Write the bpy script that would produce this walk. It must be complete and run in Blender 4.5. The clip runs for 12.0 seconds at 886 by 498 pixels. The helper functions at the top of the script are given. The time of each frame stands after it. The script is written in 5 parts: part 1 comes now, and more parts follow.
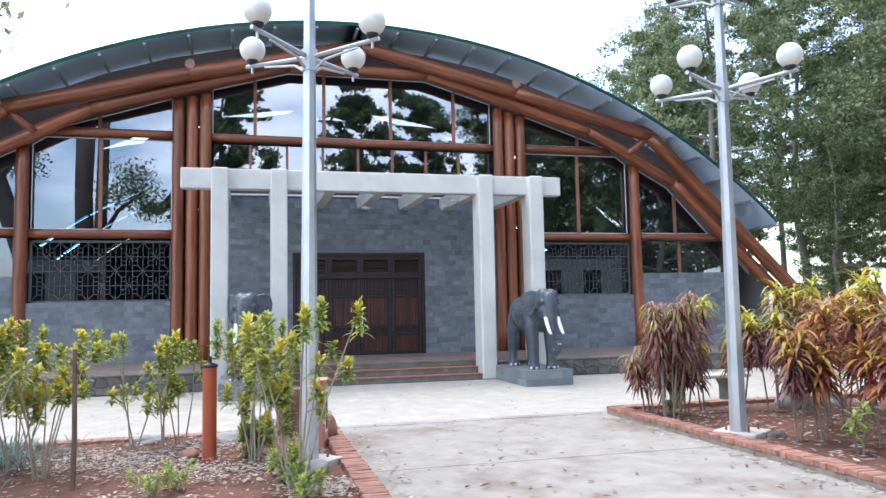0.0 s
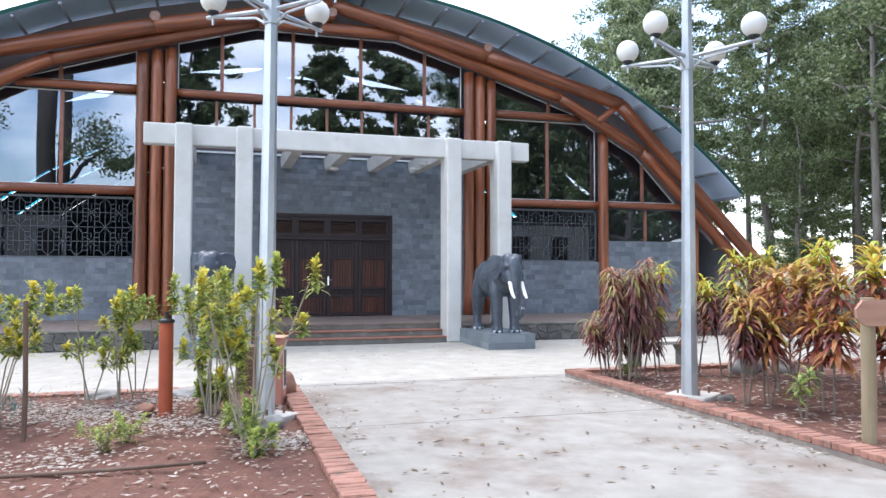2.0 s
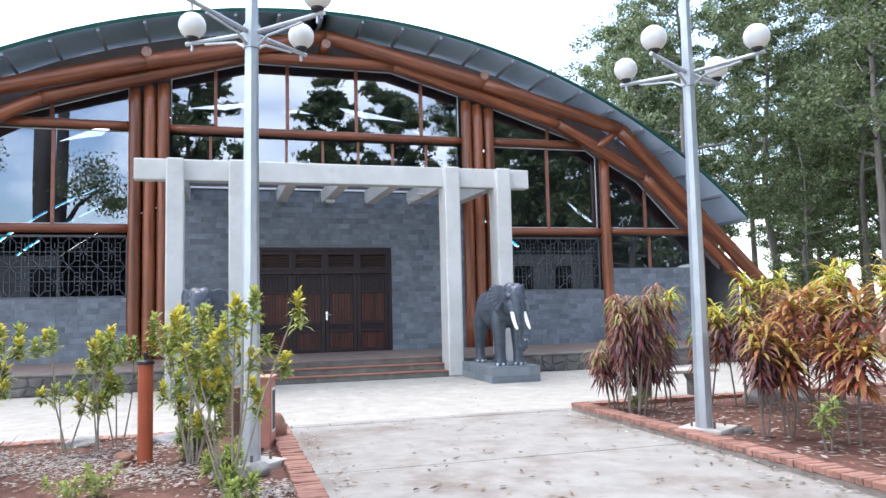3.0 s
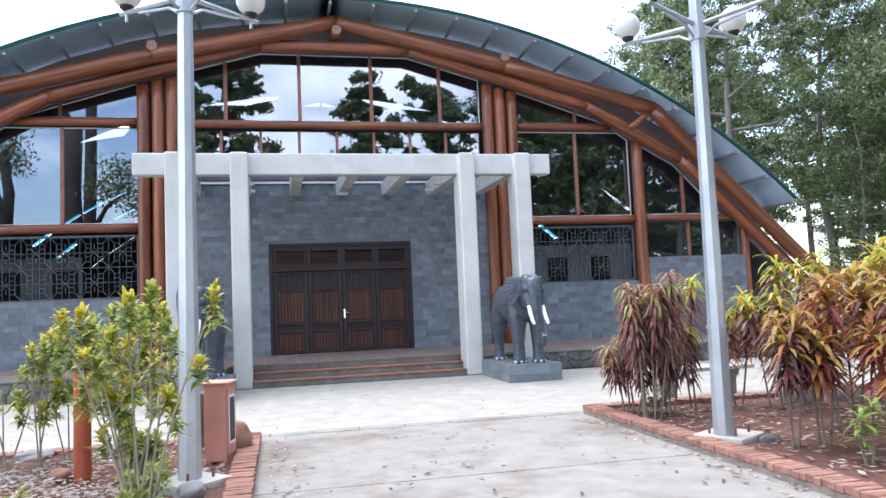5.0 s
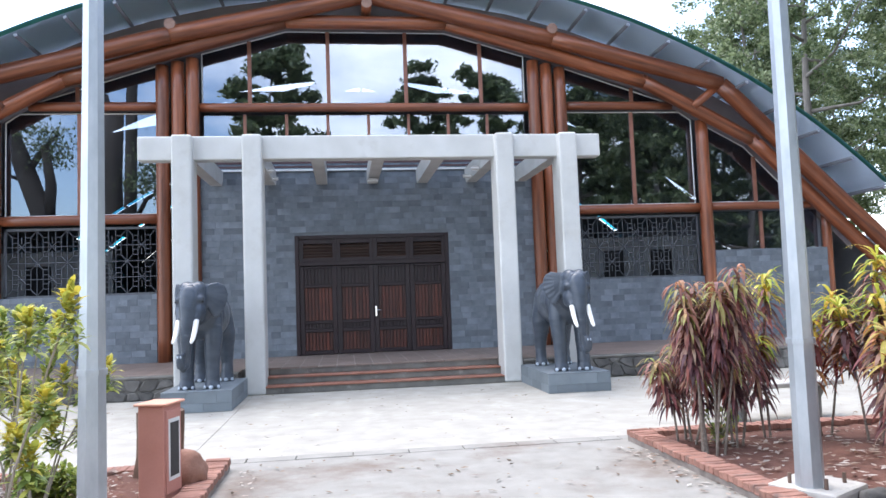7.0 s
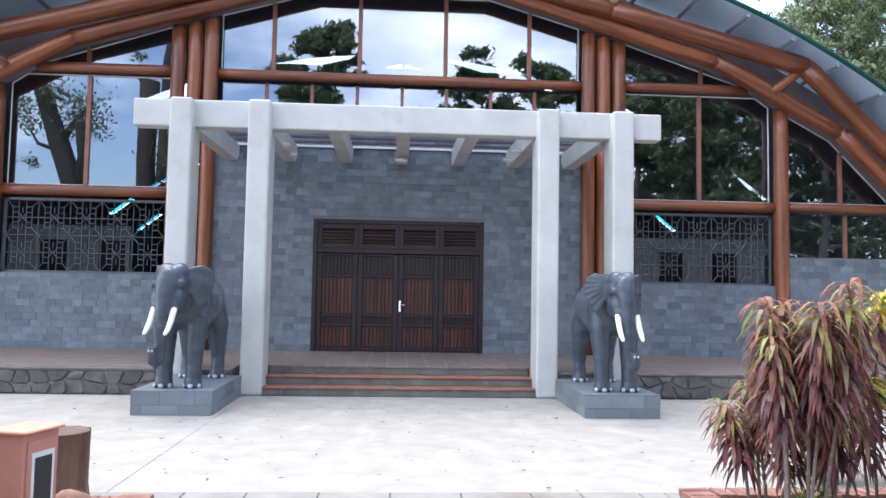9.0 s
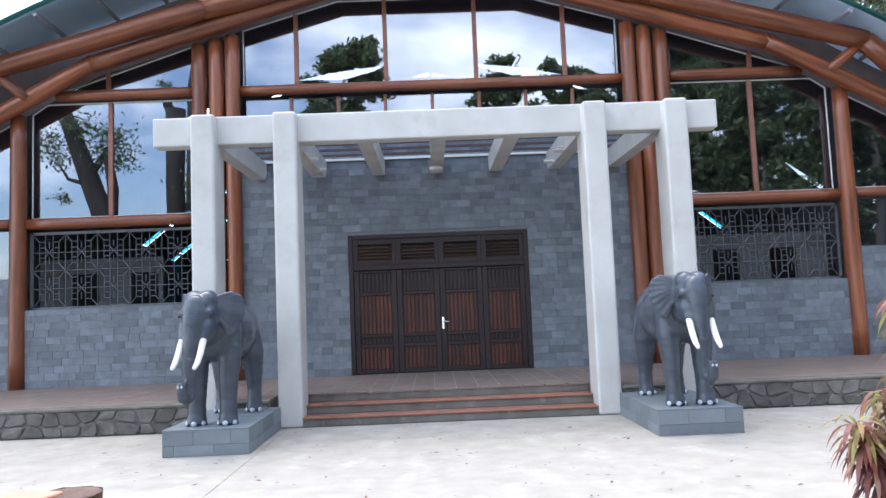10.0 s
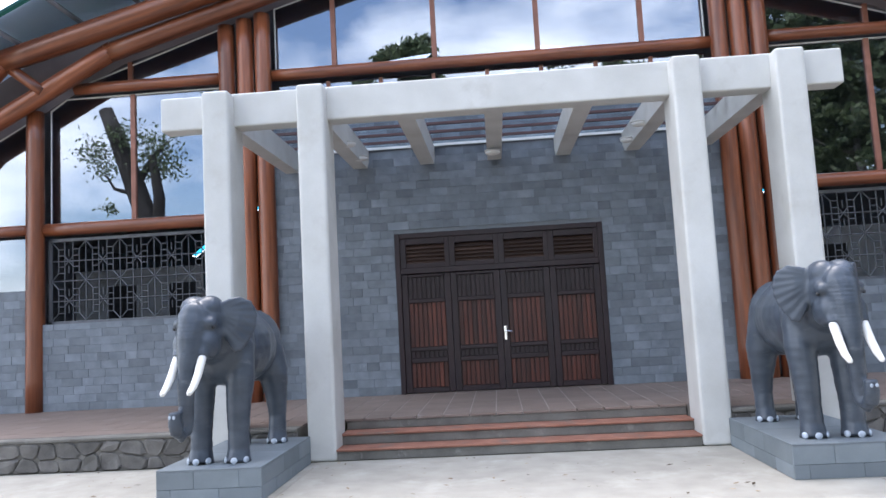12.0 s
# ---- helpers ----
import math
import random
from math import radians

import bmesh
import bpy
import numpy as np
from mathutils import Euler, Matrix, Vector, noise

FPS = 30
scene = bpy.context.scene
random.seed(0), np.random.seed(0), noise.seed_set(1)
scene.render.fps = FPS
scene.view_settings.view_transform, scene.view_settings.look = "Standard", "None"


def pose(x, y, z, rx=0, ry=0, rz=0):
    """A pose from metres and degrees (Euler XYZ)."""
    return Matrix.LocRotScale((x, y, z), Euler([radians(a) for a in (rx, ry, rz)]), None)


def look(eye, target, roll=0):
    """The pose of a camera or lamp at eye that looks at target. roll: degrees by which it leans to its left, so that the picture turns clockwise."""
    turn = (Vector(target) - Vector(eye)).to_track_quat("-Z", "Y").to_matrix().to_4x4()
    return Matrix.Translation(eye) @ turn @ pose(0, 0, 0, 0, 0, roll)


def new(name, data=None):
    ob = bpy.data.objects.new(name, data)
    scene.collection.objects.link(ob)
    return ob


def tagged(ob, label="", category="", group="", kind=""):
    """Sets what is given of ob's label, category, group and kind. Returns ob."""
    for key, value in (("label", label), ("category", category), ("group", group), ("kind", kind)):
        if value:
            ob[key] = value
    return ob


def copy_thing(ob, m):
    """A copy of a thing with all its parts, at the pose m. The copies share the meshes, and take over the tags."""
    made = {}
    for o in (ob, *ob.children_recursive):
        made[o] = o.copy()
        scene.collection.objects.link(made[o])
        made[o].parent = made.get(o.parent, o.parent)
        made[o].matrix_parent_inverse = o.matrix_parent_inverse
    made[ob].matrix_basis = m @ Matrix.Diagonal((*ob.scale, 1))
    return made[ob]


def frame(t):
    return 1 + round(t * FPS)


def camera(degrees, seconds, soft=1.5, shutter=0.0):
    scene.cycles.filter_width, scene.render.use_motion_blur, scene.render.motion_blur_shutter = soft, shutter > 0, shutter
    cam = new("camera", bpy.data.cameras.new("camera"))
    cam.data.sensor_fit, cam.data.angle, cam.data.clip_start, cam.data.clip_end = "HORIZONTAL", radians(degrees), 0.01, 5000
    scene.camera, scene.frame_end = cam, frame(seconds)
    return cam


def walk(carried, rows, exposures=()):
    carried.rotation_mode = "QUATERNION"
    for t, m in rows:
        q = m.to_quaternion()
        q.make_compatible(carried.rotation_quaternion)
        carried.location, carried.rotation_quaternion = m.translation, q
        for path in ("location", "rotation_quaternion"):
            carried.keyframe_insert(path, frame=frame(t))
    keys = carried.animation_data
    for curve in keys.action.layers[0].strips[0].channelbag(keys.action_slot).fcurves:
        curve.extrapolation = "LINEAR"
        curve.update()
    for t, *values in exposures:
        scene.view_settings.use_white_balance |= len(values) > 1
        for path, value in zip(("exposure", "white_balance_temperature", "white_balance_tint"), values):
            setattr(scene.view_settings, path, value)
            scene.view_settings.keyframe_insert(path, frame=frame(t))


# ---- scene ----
cam = camera(61.3, 12.0)
PATH = [
    (0, (-2.954, -20.209, 1.609), (-2.449, -18.281, 1.77), -1.1),
    (0.5, (-2.979, -20.214, 1.598), (-2.505, -18.278, 1.766), -0.2),
    (1, (-2.997, -20.222, 1.585), (-2.616, -18.264, 1.728), -0.7),
    (1.5, (-2.946, -20.273, 1.567), (-2.463, -18.335, 1.678), -0.6),
    (2, (-2.832, -20.249, 1.55), (-2.255, -18.336, 1.619), 0.1),
    (2.5, (-2.721, -20.114, 1.534), (-2.171, -18.197, 1.682), -0.7),
    (3, (-2.605, -19.852, 1.541), (-2.039, -17.941, 1.696), -1.3),
    (5, (-1.579, -19.099, 1.493), (-1.147, -17.152, 1.642), -2.4),
    (5.5, (-1.3, -18.805, 1.529), (-0.974, -16.834, 1.637), -2.2),
    (6, (-1.075, -18.404, 1.538), (-0.714, -16.442, 1.681), -3.8),
    (6.5, (-0.811, -18.029, 1.559), (-0.62, -16.044, 1.702), -2.5),
    (7, (-0.682, -17.581, 1.548), (-0.418, -15.604, 1.688), -2.1),
    (9, (-0.05, -15.806, 1.639), (0.074, -13.814, 1.761), 1.0),
    (9.5, (-0.174, -15.373, 1.629), (-0.088, -13.39, 1.871), -0.6),
    (10, (-0.152, -14.921, 1.646), (-0.119, -12.928, 1.807), -2.3),
    (10.5, (0.033, -14.422, 1.575), (0.027, -12.424, 1.669), -0.2),
    (11, (-0.002, -13.891, 1.608), (-0.013, -11.892, 1.683), -3.4),
    (11.5, (0.033, -13.393, 1.614), (-0.066, -11.399, 1.74), -1.9),
    (12, (-0.076, -12.918, 1.601), (-0.211, -10.933, 1.798), -3.1),
]
walk(cam, [(t, look(eye, target, roll)) for t, eye, target, roll in PATH],
     [(0, 1.83, 6130, 11), (5, 1.9, 6090, 11), (9.5, 1.93, 6040, 12), (10.5, 1.9, 6200, 12), (12, 1.92, 6190, 12)])


# ---- world, sun, exposure ----
world = bpy.data.worlds.new("sky")
scene.world = world
world.use_nodes = True
wn, wl = world.node_tree.nodes, world.node_tree.links
wn.clear()
w_out = wn.new("ShaderNodeOutputWorld")
w_bg = wn.new("ShaderNodeBackground")
w_bg.inputs["Strength"].default_value = 0.155
w_sky = wn.new("ShaderNodeTexSky")
w_sky.sky_type = "NISHITA"
w_sky.sun_disc = False
w_sky.sun_elevation = radians(66)
w_sky.sun_rotation = radians(-22)
w_sky.dust_density = 2.5
w_co = wn.new("ShaderNodeTexCoord")
w_map = wn.new("ShaderNodeMapping")
w_map.inputs["Scale"].default_value = (1.0, 1.0, 2.2)
w_no = wn.new("ShaderNodeTexNoise")
w_no.inputs["Scale"].default_value = 2.3
w_no.inputs["Detail"].default_value = 7.0
w_no.inputs["Roughness"].default_value = 0.55
w_ramp = wn.new("ShaderNodeValToRGB")
w_ramp.color_ramp.elements[0].position = 0.445
w_ramp.color_ramp.elements[1].position = 0.67
w_mix = wn.new("ShaderNodeMixRGB")
w_mix.inputs["Color2"].default_value = (9.5, 9.6, 9.8, 1)
wl.new(w_co.outputs["Generated"], w_map.inputs["Vector"])
wl.new(w_map.outputs["Vector"], w_no.inputs["Vector"])
wl.new(w_no.outputs["Fac"], w_ramp.inputs["Fac"])
wl.new(w_ramp.outputs["Color"], w_mix.inputs["Fac"])
wl.new(w_sky.outputs["Color"], w_mix.inputs["Color1"])
wl.new(w_mix.outputs["Color"], w_bg.inputs["Color"])
wl.new(w_bg.outputs["Background"], w_out.inputs["Surface"])

sun = new("sun", bpy.data.lights.new("sun", "SUN"))
sun.data.energy = 0.5
sun.data.angle = radians(40)
sun.data.color = (1.0, 0.96, 0.9)
sun.matrix_world = look((-5, 12, 30), (0, 0, 0))


# ---- materials ----
def mat(name, c1, c2, scale=6.0, rough=0.8, metal=0.0, bump=0.15, fine=60.0, stretch=(1, 1, 1), spread=0.0, spec=0.4, stain=None, bump_dist=0.01, coat=0.0, island=False):
    """Two colours mixed by noise at two scales, with relief; spread varies the value from object to object; stain: (colour, scale, cut)."""
    m = bpy.data.materials.new(name)
    m.use_nodes = True
    n, l = m.node_tree.nodes, m.node_tree.links
    b = n["Principled BSDF"]
    b.inputs["Roughness"].default_value = rough
    b.inputs["Metallic"].default_value = metal
    b.inputs["Specular IOR Level"].default_value = spec
    b.inputs["Coat Weight"].default_value = coat
    b.inputs["Coat Roughness"].default_value = 0.25
    co = n.new("ShaderNodeTexCoord")
    mp = n.new("ShaderNodeMapping")
    mp.inputs["Scale"].default_value = stretch
    l.new(co.outputs["Object"], mp.inputs["Vector"])
    vec = mp.outputs["Vector"]
    info = n.new("ShaderNodeNewGeometry" if island else "ShaderNodeObjectInfo")
    chance = info.outputs["Random Per Island" if island else "Random"]
    if spread:
        off = n.new("ShaderNodeVectorMath")
        off.operation = "SCALE"
        off.inputs[0].default_value = (37.0, 91.0, 53.0)
        l.new(chance, off.inputs["Scale"])
        add = n.new("ShaderNodeVectorMath")
        l.new(vec, add.inputs[0])
        l.new(off.outputs["Vector"], add.inputs[1])
        vec = add.outputs["Vector"]
    big = n.new("ShaderNodeTexNoise")
    big.inputs["Scale"].default_value = scale
    big.inputs["Detail"].default_value = 6
    small = n.new("ShaderNodeTexNoise")
    small.inputs["Scale"].default_value = fine
    small.inputs["Detail"].default_value = 4
    l.new(vec, big.inputs["Vector"])
    l.new(vec, small.inputs["Vector"])
    add2 = n.new("ShaderNodeMath")
    add2.operation = "MULTIPLY_ADD"
    add2.inputs[1].default_value = 0.4
    l.new(small.outputs["Fac"], add2.inputs[0])
    sc = n.new("ShaderNodeMath")
    sc.operation = "MULTIPLY_ADD"
    sc.inputs[1].default_value = 1.9
    sc.inputs[2].default_value = -0.65
    l.new(big.outputs["Fac"], sc.inputs[0])
    l.new(sc.outputs["Value"], add2.inputs[2])
    mix = n.new("ShaderNodeMixRGB")
    mix.use_clamp = True
    mix.inputs["Color1"].default_value = (*c1, 1)
    mix.inputs["Color2"].default_value = (*c2, 1)
    l.new(add2.outputs["Value"], mix.inputs["Fac"])
    out = mix.outputs["Color"]
    if stain:
        col, s_scale, cut = stain
        sn = n.new("ShaderNodeTexNoise")
        sn.inputs["Scale"].default_value = s_scale
        sn.inputs["Detail"].default_value = 8
        sn.inputs["Roughness"].default_value = 0.65
        l.new(vec, sn.inputs["Vector"])
        rp = n.new("ShaderNodeValToRGB")
        rp.color_ramp.elements[0].position = cut
        rp.color_ramp.elements[1].position = cut + 0.16
        l.new(sn.outputs["Fac"], rp.inputs["Fac"])
        mx = n.new("ShaderNodeMixRGB")
        mx.inputs["Color2"].default_value = (*col, 1)
        l.new(rp.outputs["Color"], mx.inputs["Fac"])
        l.new(out, mx.inputs["Color1"])
        out = mx.outputs["Color"]
    if spread:
        hs = n.new("ShaderNodeHueSaturation")
        mr = n.new("ShaderNodeMapRange")
        mr.inputs["To Min"].default_value = 1 - spread
        mr.inputs["To Max"].default_value = 1 + spread
        l.new(chance, mr.inputs["Value"])
        l.new(mr.outputs["Result"], hs.inputs["Value"])
        l.new(out, hs.inputs["Color"])
        out = hs.outputs["Color"]
    l.new(out, b.inputs["Base Color"])
    if bump:
        bp = n.new("ShaderNodeBump")
        bp.inputs["Strength"].default_value = bump
        bp.inputs["Distance"].default_value = bump_dist
        l.new(add2.outputs["Value"], bp.inputs["Height"])
        l.new(bp.outputs["Normal"], b.inputs["Normal"])
    return m


def leaf_mat(name, colours, rough=0.45):
    """Leaves whose colour varies from leaf to leaf along a ramp, letting some light through."""
    m = bpy.data.materials.new(name)
    m.use_nodes = True
    n, l = m.node_tree.nodes, m.node_tree.links
    b = n["Principled BSDF"]
    b.inputs["Roughness"].default_value = rough
    b.inputs["Specular IOR Level"].default_value = 0.35
    g = n.new("ShaderNodeNewGeometry")
    rp = n.new("ShaderNodeValToRGB")
    els = rp.color_ramp.elements
    while len(els) < len(colours):
        els.new(0.5)
    for k, c in enumerate(colours):
        els[k].position = k / (len(colours) - 1)
        els[k].color = (*c, 1)
    l.new(g.outputs["Random Per Island"], rp.inputs["Fac"])
    no = n.new("ShaderNodeTexNoise")
    no.inputs["Scale"].default_value = 25
    co = n.new("ShaderNodeTexCoord")
    l.new(co.outputs["Object"], no.inputs["Vector"])
    hs = n.new("ShaderNodeHueSaturation")
    mr = n.new("ShaderNodeMapRange")
    mr.inputs["To Min"].default_value = 0.6
    mr.inputs["To Max"].default_value = 1.4
    l.new(no.outputs["Fac"], mr.inputs["Value"])
    l.new(mr.outputs["Result"], hs.inputs["Value"])
    l.new(rp.outputs["Color"], hs.inputs["Color"])
    l.new(hs.outputs["Color"], b.inputs["Base Color"])
    tr = n.new("ShaderNodeBsdfTranslucent")
    l.new(hs.outputs["Color"], tr.inputs["Color"])
    ms = n.new("ShaderNodeMixShader")
    ms.inputs["Fac"].default_value = 0.4
    l.new(b.outputs["BSDF"], ms.inputs[1])
    l.new(tr.outputs["BSDF"], ms.inputs[2])
    l.new(ms.outputs["Shader"], n["Material Output"].inputs["Surface"])
    return m


def glass_mat(name, tint, gloss, rough=0.0):
    """Reflective tinted sheet glass."""
    m = bpy.data.materials.new(name)
    m.use_nodes = True
    n, l = m.node_tree.nodes, m.node_tree.links
    n.remove(n["Principled BSDF"])
    t = n.new("ShaderNodeBsdfTransparent")
    t.inputs["Color"].default_value = (*tint, 1)
    g = n.new("ShaderNodeBsdfGlossy")
    g.inputs["Roughness"].default_value = rough
    g.inputs["Color"].default_value = (0.9, 0.94, 1.0, 1)
    ms = n.new("ShaderNodeMixShader")
    ms.inputs["Fac"].default_value = gloss
    l.new(t.outputs["BSDF"], ms.inputs[1])
    l.new(g.outputs["BSDF"], ms.inputs[2])
    l.new(ms.outputs["Shader"], n["Material Output"].inputs["Surface"])
    return m


M_CONC = mat("concrete_paving", (0.205, 0.194, 0.171), (0.295, 0.281, 0.252), 3.3, 0.85, 0, 0.5, 70, stain=((0.165, 0.13, 0.105), 0.8, 0.5))
M_CONC2 = mat("pale_concrete", (0.28, 0.264, 0.228), (0.375, 0.356, 0.312), 3.1, 0.85, 0, 0.5, 70, stain=((0.41, 0.392, 0.35), 1.6, 0.54))
M_SOIL = mat("red_soil", (0.085, 0.038, 0.028), (0.155, 0.072, 0.05), 4, 0.95, 0, 0.9, 45, bump_dist=0.03)
M_GROUND = mat("ground", (0.14, 0.12, 0.06), (0.09, 0.13, 0.04), 0.3, 0.95, 0, 0.5, 8)
M_BRICK = mat("brick", (0.23, 0.105, 0.075), (0.33, 0.18, 0.135), 9, 0.85, 0, 0.4, 70, spread=0.16, stain=((0.13, 0.085, 0.07), 4, 0.54))
M_GROUT = mat("tile_grout", (0.32, 0.28, 0.25), (0.42, 0.38, 0.34), 6, 0.9, 0, 0.2, 60)
M_PURLIN = mat("canopy_purlin", (0.06, 0.03, 0.03), (0.1, 0.05, 0.05), 4, 0.5)
M_NAIL = mat("pale_blue_toenail", (0.38, 0.43, 0.5), (0.5, 0.55, 0.61), 8, 0.45)
M_MORTAR = mat("mortar", (0.17, 0.14, 0.12), (0.28, 0.24, 0.21), 8, 0.95, 0, 0.4, 60)
M_STONE = mat("grey_stone_tile", (0.108, 0.126, 0.147), (0.185, 0.208, 0.235), 4.5, 0.62, 0, 0.25, 60, spread=0.23, stain=((0.27, 0.29, 0.31), 5, 0.66))
M_STONEJ = mat("grey_stone_tile_joined", (0.108, 0.126, 0.147), (0.185, 0.208, 0.235), 4.5, 0.62, 0, 0.25, 60, spread=0.23, stain=((0.27, 0.29, 0.31), 5, 0.66), island=True)
M_STONEGAP = mat("stone_joint", (0.14, 0.155, 0.17), (0.19, 0.205, 0.225), 6, 0.9, 0, 0.2, 60)
M_RUBBLE = mat("rubble_stone", (0.085, 0.08, 0.075), (0.18, 0.17, 0.157), 5, 0.9, 0, 0.5, 50, spread=0.3, bump_dist=0.02)
M_TILE = mat("terrace_tile", (0.17, 0.128, 0.108), (0.235, 0.182, 0.155), 2, 0.6, 0, 0.1, 60, spread=0.08, stain=((0.3, 0.265, 0.24), 1.5, 0.6))
M_LOG = mat("varnished_log", (0.085, 0.024, 0.011), (0.31, 0.098, 0.04), 2.4, 0.36, 0, 0.4, 22, stretch=(5, 5, 0.28), spread=0.22, coat=0.3, stain=((0.07, 0.022, 0.012), 1.1, 0.6))
M_LOGEND = mat("log_end", (0.22, 0.13, 0.1), (0.3, 0.19, 0.15), 8, 0.7)
M_WOOD = mat("door_wood_dark", (0.011, 0.006, 0.009), (0.024, 0.011, 0.013), 3, 0.42, 0, 0.2, 40, stretch=(6, 6, 0.6), spread=0.15)
M_SLAT = mat("door_slat_red", (0.03, 0.009, 0.008), (0.1, 0.026, 0.015), 2, 0.4, 0, 0.2, 40, stretch=(5, 5, 0.7), spread=0.35)
M_LOUVRE = mat("louvre_wood", (0.035, 0.02, 0.016), (0.075, 0.046, 0.034), 3, 0.5, 0, 0.2, 40, stretch=(0.6, 6, 6), spread=0.3)
M_WHITE = mat("white_painted_concrete", (0.5, 0.5, 0.475), (0.61, 0.61, 0.59), 2, 0.7, 0, 0.15, 50, stain=((0.49, 0.48, 0.45), 1.6, 0.55))
M_FRAME = mat("window_frame", (0.2, 0.085, 0.055), (0.3, 0.13, 0.09), 5, 0.5, 0, 0.1)
M_BEAD = mat("pale_glazing_bead", (0.6, 0.6, 0.58), (0.7, 0.7, 0.68), 5, 0.5, 0, 0.05)
M_GRILLE = mat("grille_iron", (0.085, 0.09, 0.1), (0.13, 0.135, 0.145), 8, 0.5, 0.3, 0.1)
M_SOFFIT = mat("soffit_sheet", (0.66, 0.75, 0.9), (0.72, 0.8, 0.93), 1.2, 0.55, 0.0, 0.08, 40)
M_RIB = mat("soffit_rib", (0.22, 0.24, 0.29), (0.28, 0.3, 0.35), 3, 0.6)
# the shade under the eave is mixed into this board colour
M_GABLE = mat("gable_board_shade_toned", (0.2, 0.17, 0.18), (0.26, 0.23, 0.24), 2, 0.8, 0, 0.1)
M_FASCIA = mat("green_roof_edge", (0.1, 0.26, 0.27), (0.15, 0.34, 0.35), 3, 0.5, 0.1, 0.1)
M_ROOF = mat("roof_sheet", (0.04, 0.14, 0.12), (0.06, 0.19, 0.16), 1, 0.5)
M_INWALL = mat("inner_plaster", (0.4, 0.4, 0.39), (0.5, 0.5, 0.49), 1, 0.85)
M_INDARK = mat("inner_lining", (0.2, 0.21, 0.23), (0.27, 0.28, 0.3), 1, 0.9)
M_GALV = mat("galvanised_steel", (0.36, 0.39, 0.42), (0.52, 0.55, 0.58), 7, 0.42, 0.75, 0.06, 50, stretch=(1, 1, 0.4))
M_GLOBE = mat("opal_globe", (0.6, 0.6, 0.58), (0.76, 0.76, 0.74), 7, 0.4, 0, 0.05, 40, stain=((0.5, 0.5, 0.46), 14, 0.62))
# black plastic; also the painted dark of the inner doorways
M_BLACK = mat("black_plastic_and_doorway_shade", (0.015, 0.015, 0.016), (0.03, 0.03, 0.032), 8, 0.5)
M_CHROME = mat("chrome", (0.75, 0.75, 0.75), (0.85, 0.85, 0.85), 8, 0.2, 1.0, 0)
M_ELE = mat("elephant_grey", (0.036, 0.046, 0.062), (0.072, 0.087, 0.11), 3.5, 0.31, 0, 0.3, 70, stretch=(1, 1, 2.2), stain=((0.15, 0.16, 0.175), 2.5, 0.62))
M_TUSK = mat("white_tusk", (0.75, 0.74, 0.7), (0.82, 0.81, 0.78), 8, 0.4)
M_PLINTH = mat("plinth_slab", (0.15, 0.175, 0.195), (0.2, 0.23, 0.25), 3, 0.6, 0, 0.2, 60, spread=0.14)
M_REDPIPE = mat("red_oxide_paint", (0.33, 0.07, 0.03), (0.42, 0.1, 0.045), 4, 0.5, 0, 0.1)
M_BIN = mat("salmon_painted_box", (0.4, 0.17, 0.13), (0.5, 0.23, 0.18), 3, 0.55, 0, 0.1, stain=((0.3, 0.13, 0.1), 4, 0.64))
M_BINTOP = mat("salmon_box_lid", (0.55, 0.27, 0.18), (0.62, 0.33, 0.23), 3, 0.5, 0, 0.1)
M_STEM = mat("plant_stem", (0.22, 0.19, 0.15), (0.36, 0.32, 0.26), 12, 0.85, 0, 0.4, 60, stretch=(1, 1, 0.4))
M_CANE = mat("cordyline_cane", (0.12, 0.095, 0.075), (0.24, 0.2, 0.165), 12, 0.85, 0, 0.4, 60, stretch=(1, 1, 3))
M_BARK = mat("tree_bark", (0.13, 0.115, 0.1), (0.27, 0.245, 0.22), 3, 0.95, 0, 0.8, 30, stretch=(1, 1, 0.3), bump_dist=0.04)
# tree_bark darkened so that the reflected trunks read as backlit silhouettes
M_BARKD = mat("silhouette_bark", (0.035, 0.03, 0.026), (0.085, 0.075, 0.065), 3, 0.95, 0, 0.8, 30, stretch=(1, 1, 0.3), bump_dist=0.04)
M_STUMP = mat("stump_bark", (0.1, 0.06, 0.04), (0.22, 0.14, 0.1), 9, 0.95, 0, 0.9, 40, stretch=(1, 1, 0.3), bump_dist=0.03)
M_STAKE = mat("weathered_stake", (0.1, 0.065, 0.05), (0.18, 0.12, 0.09), 8, 0.9, 0, 0.4, 50, stretch=(1, 1, 0.3))
M_SIGN = mat("sign_board_wood", (0.3, 0.16, 0.11), (0.4, 0.23, 0.17), 4, 0.7, 0, 0.2, stretch=(0.4, 3, 3), stain=((0.6, 0.5, 0.45), 7, 0.68))
M_SIGNPOST = mat("sign_post_wood", (0.22, 0.17, 0.1), (0.32, 0.26, 0.17), 6, 0.85, 0, 0.4, stretch=(1, 1, 0.3))
M_RISER = mat("stained_riser", (0.1, 0.095, 0.085), (0.2, 0.19, 0.17), 3, 0.9, 0, 0.4, 50, stain=((0.3, 0.285, 0.26), 4, 0.6))
M_TREAD = mat("worn_red_tread", (0.2, 0.085, 0.056), (0.31, 0.145, 0.1), 4, 0.8, 0, 0.3, 60, stain=((0.16, 0.12, 0.1), 3, 0.52))
M_PAD = mat("concrete_pad", (0.34, 0.32, 0.29), (0.46, 0.44, 0.4), 5, 0.9, 0, 0.4, 50, stain=((0.12, 0.11, 0.1), 3, 0.6))
M_LITTER = leaf_mat("dry_leaf", [(0.16, 0.1, 0.07), (0.36, 0.3, 0.25), (0.6, 0.57, 0.52), (0.24, 0.13, 0.08), (0.5, 0.46, 0.4)], 0.8)
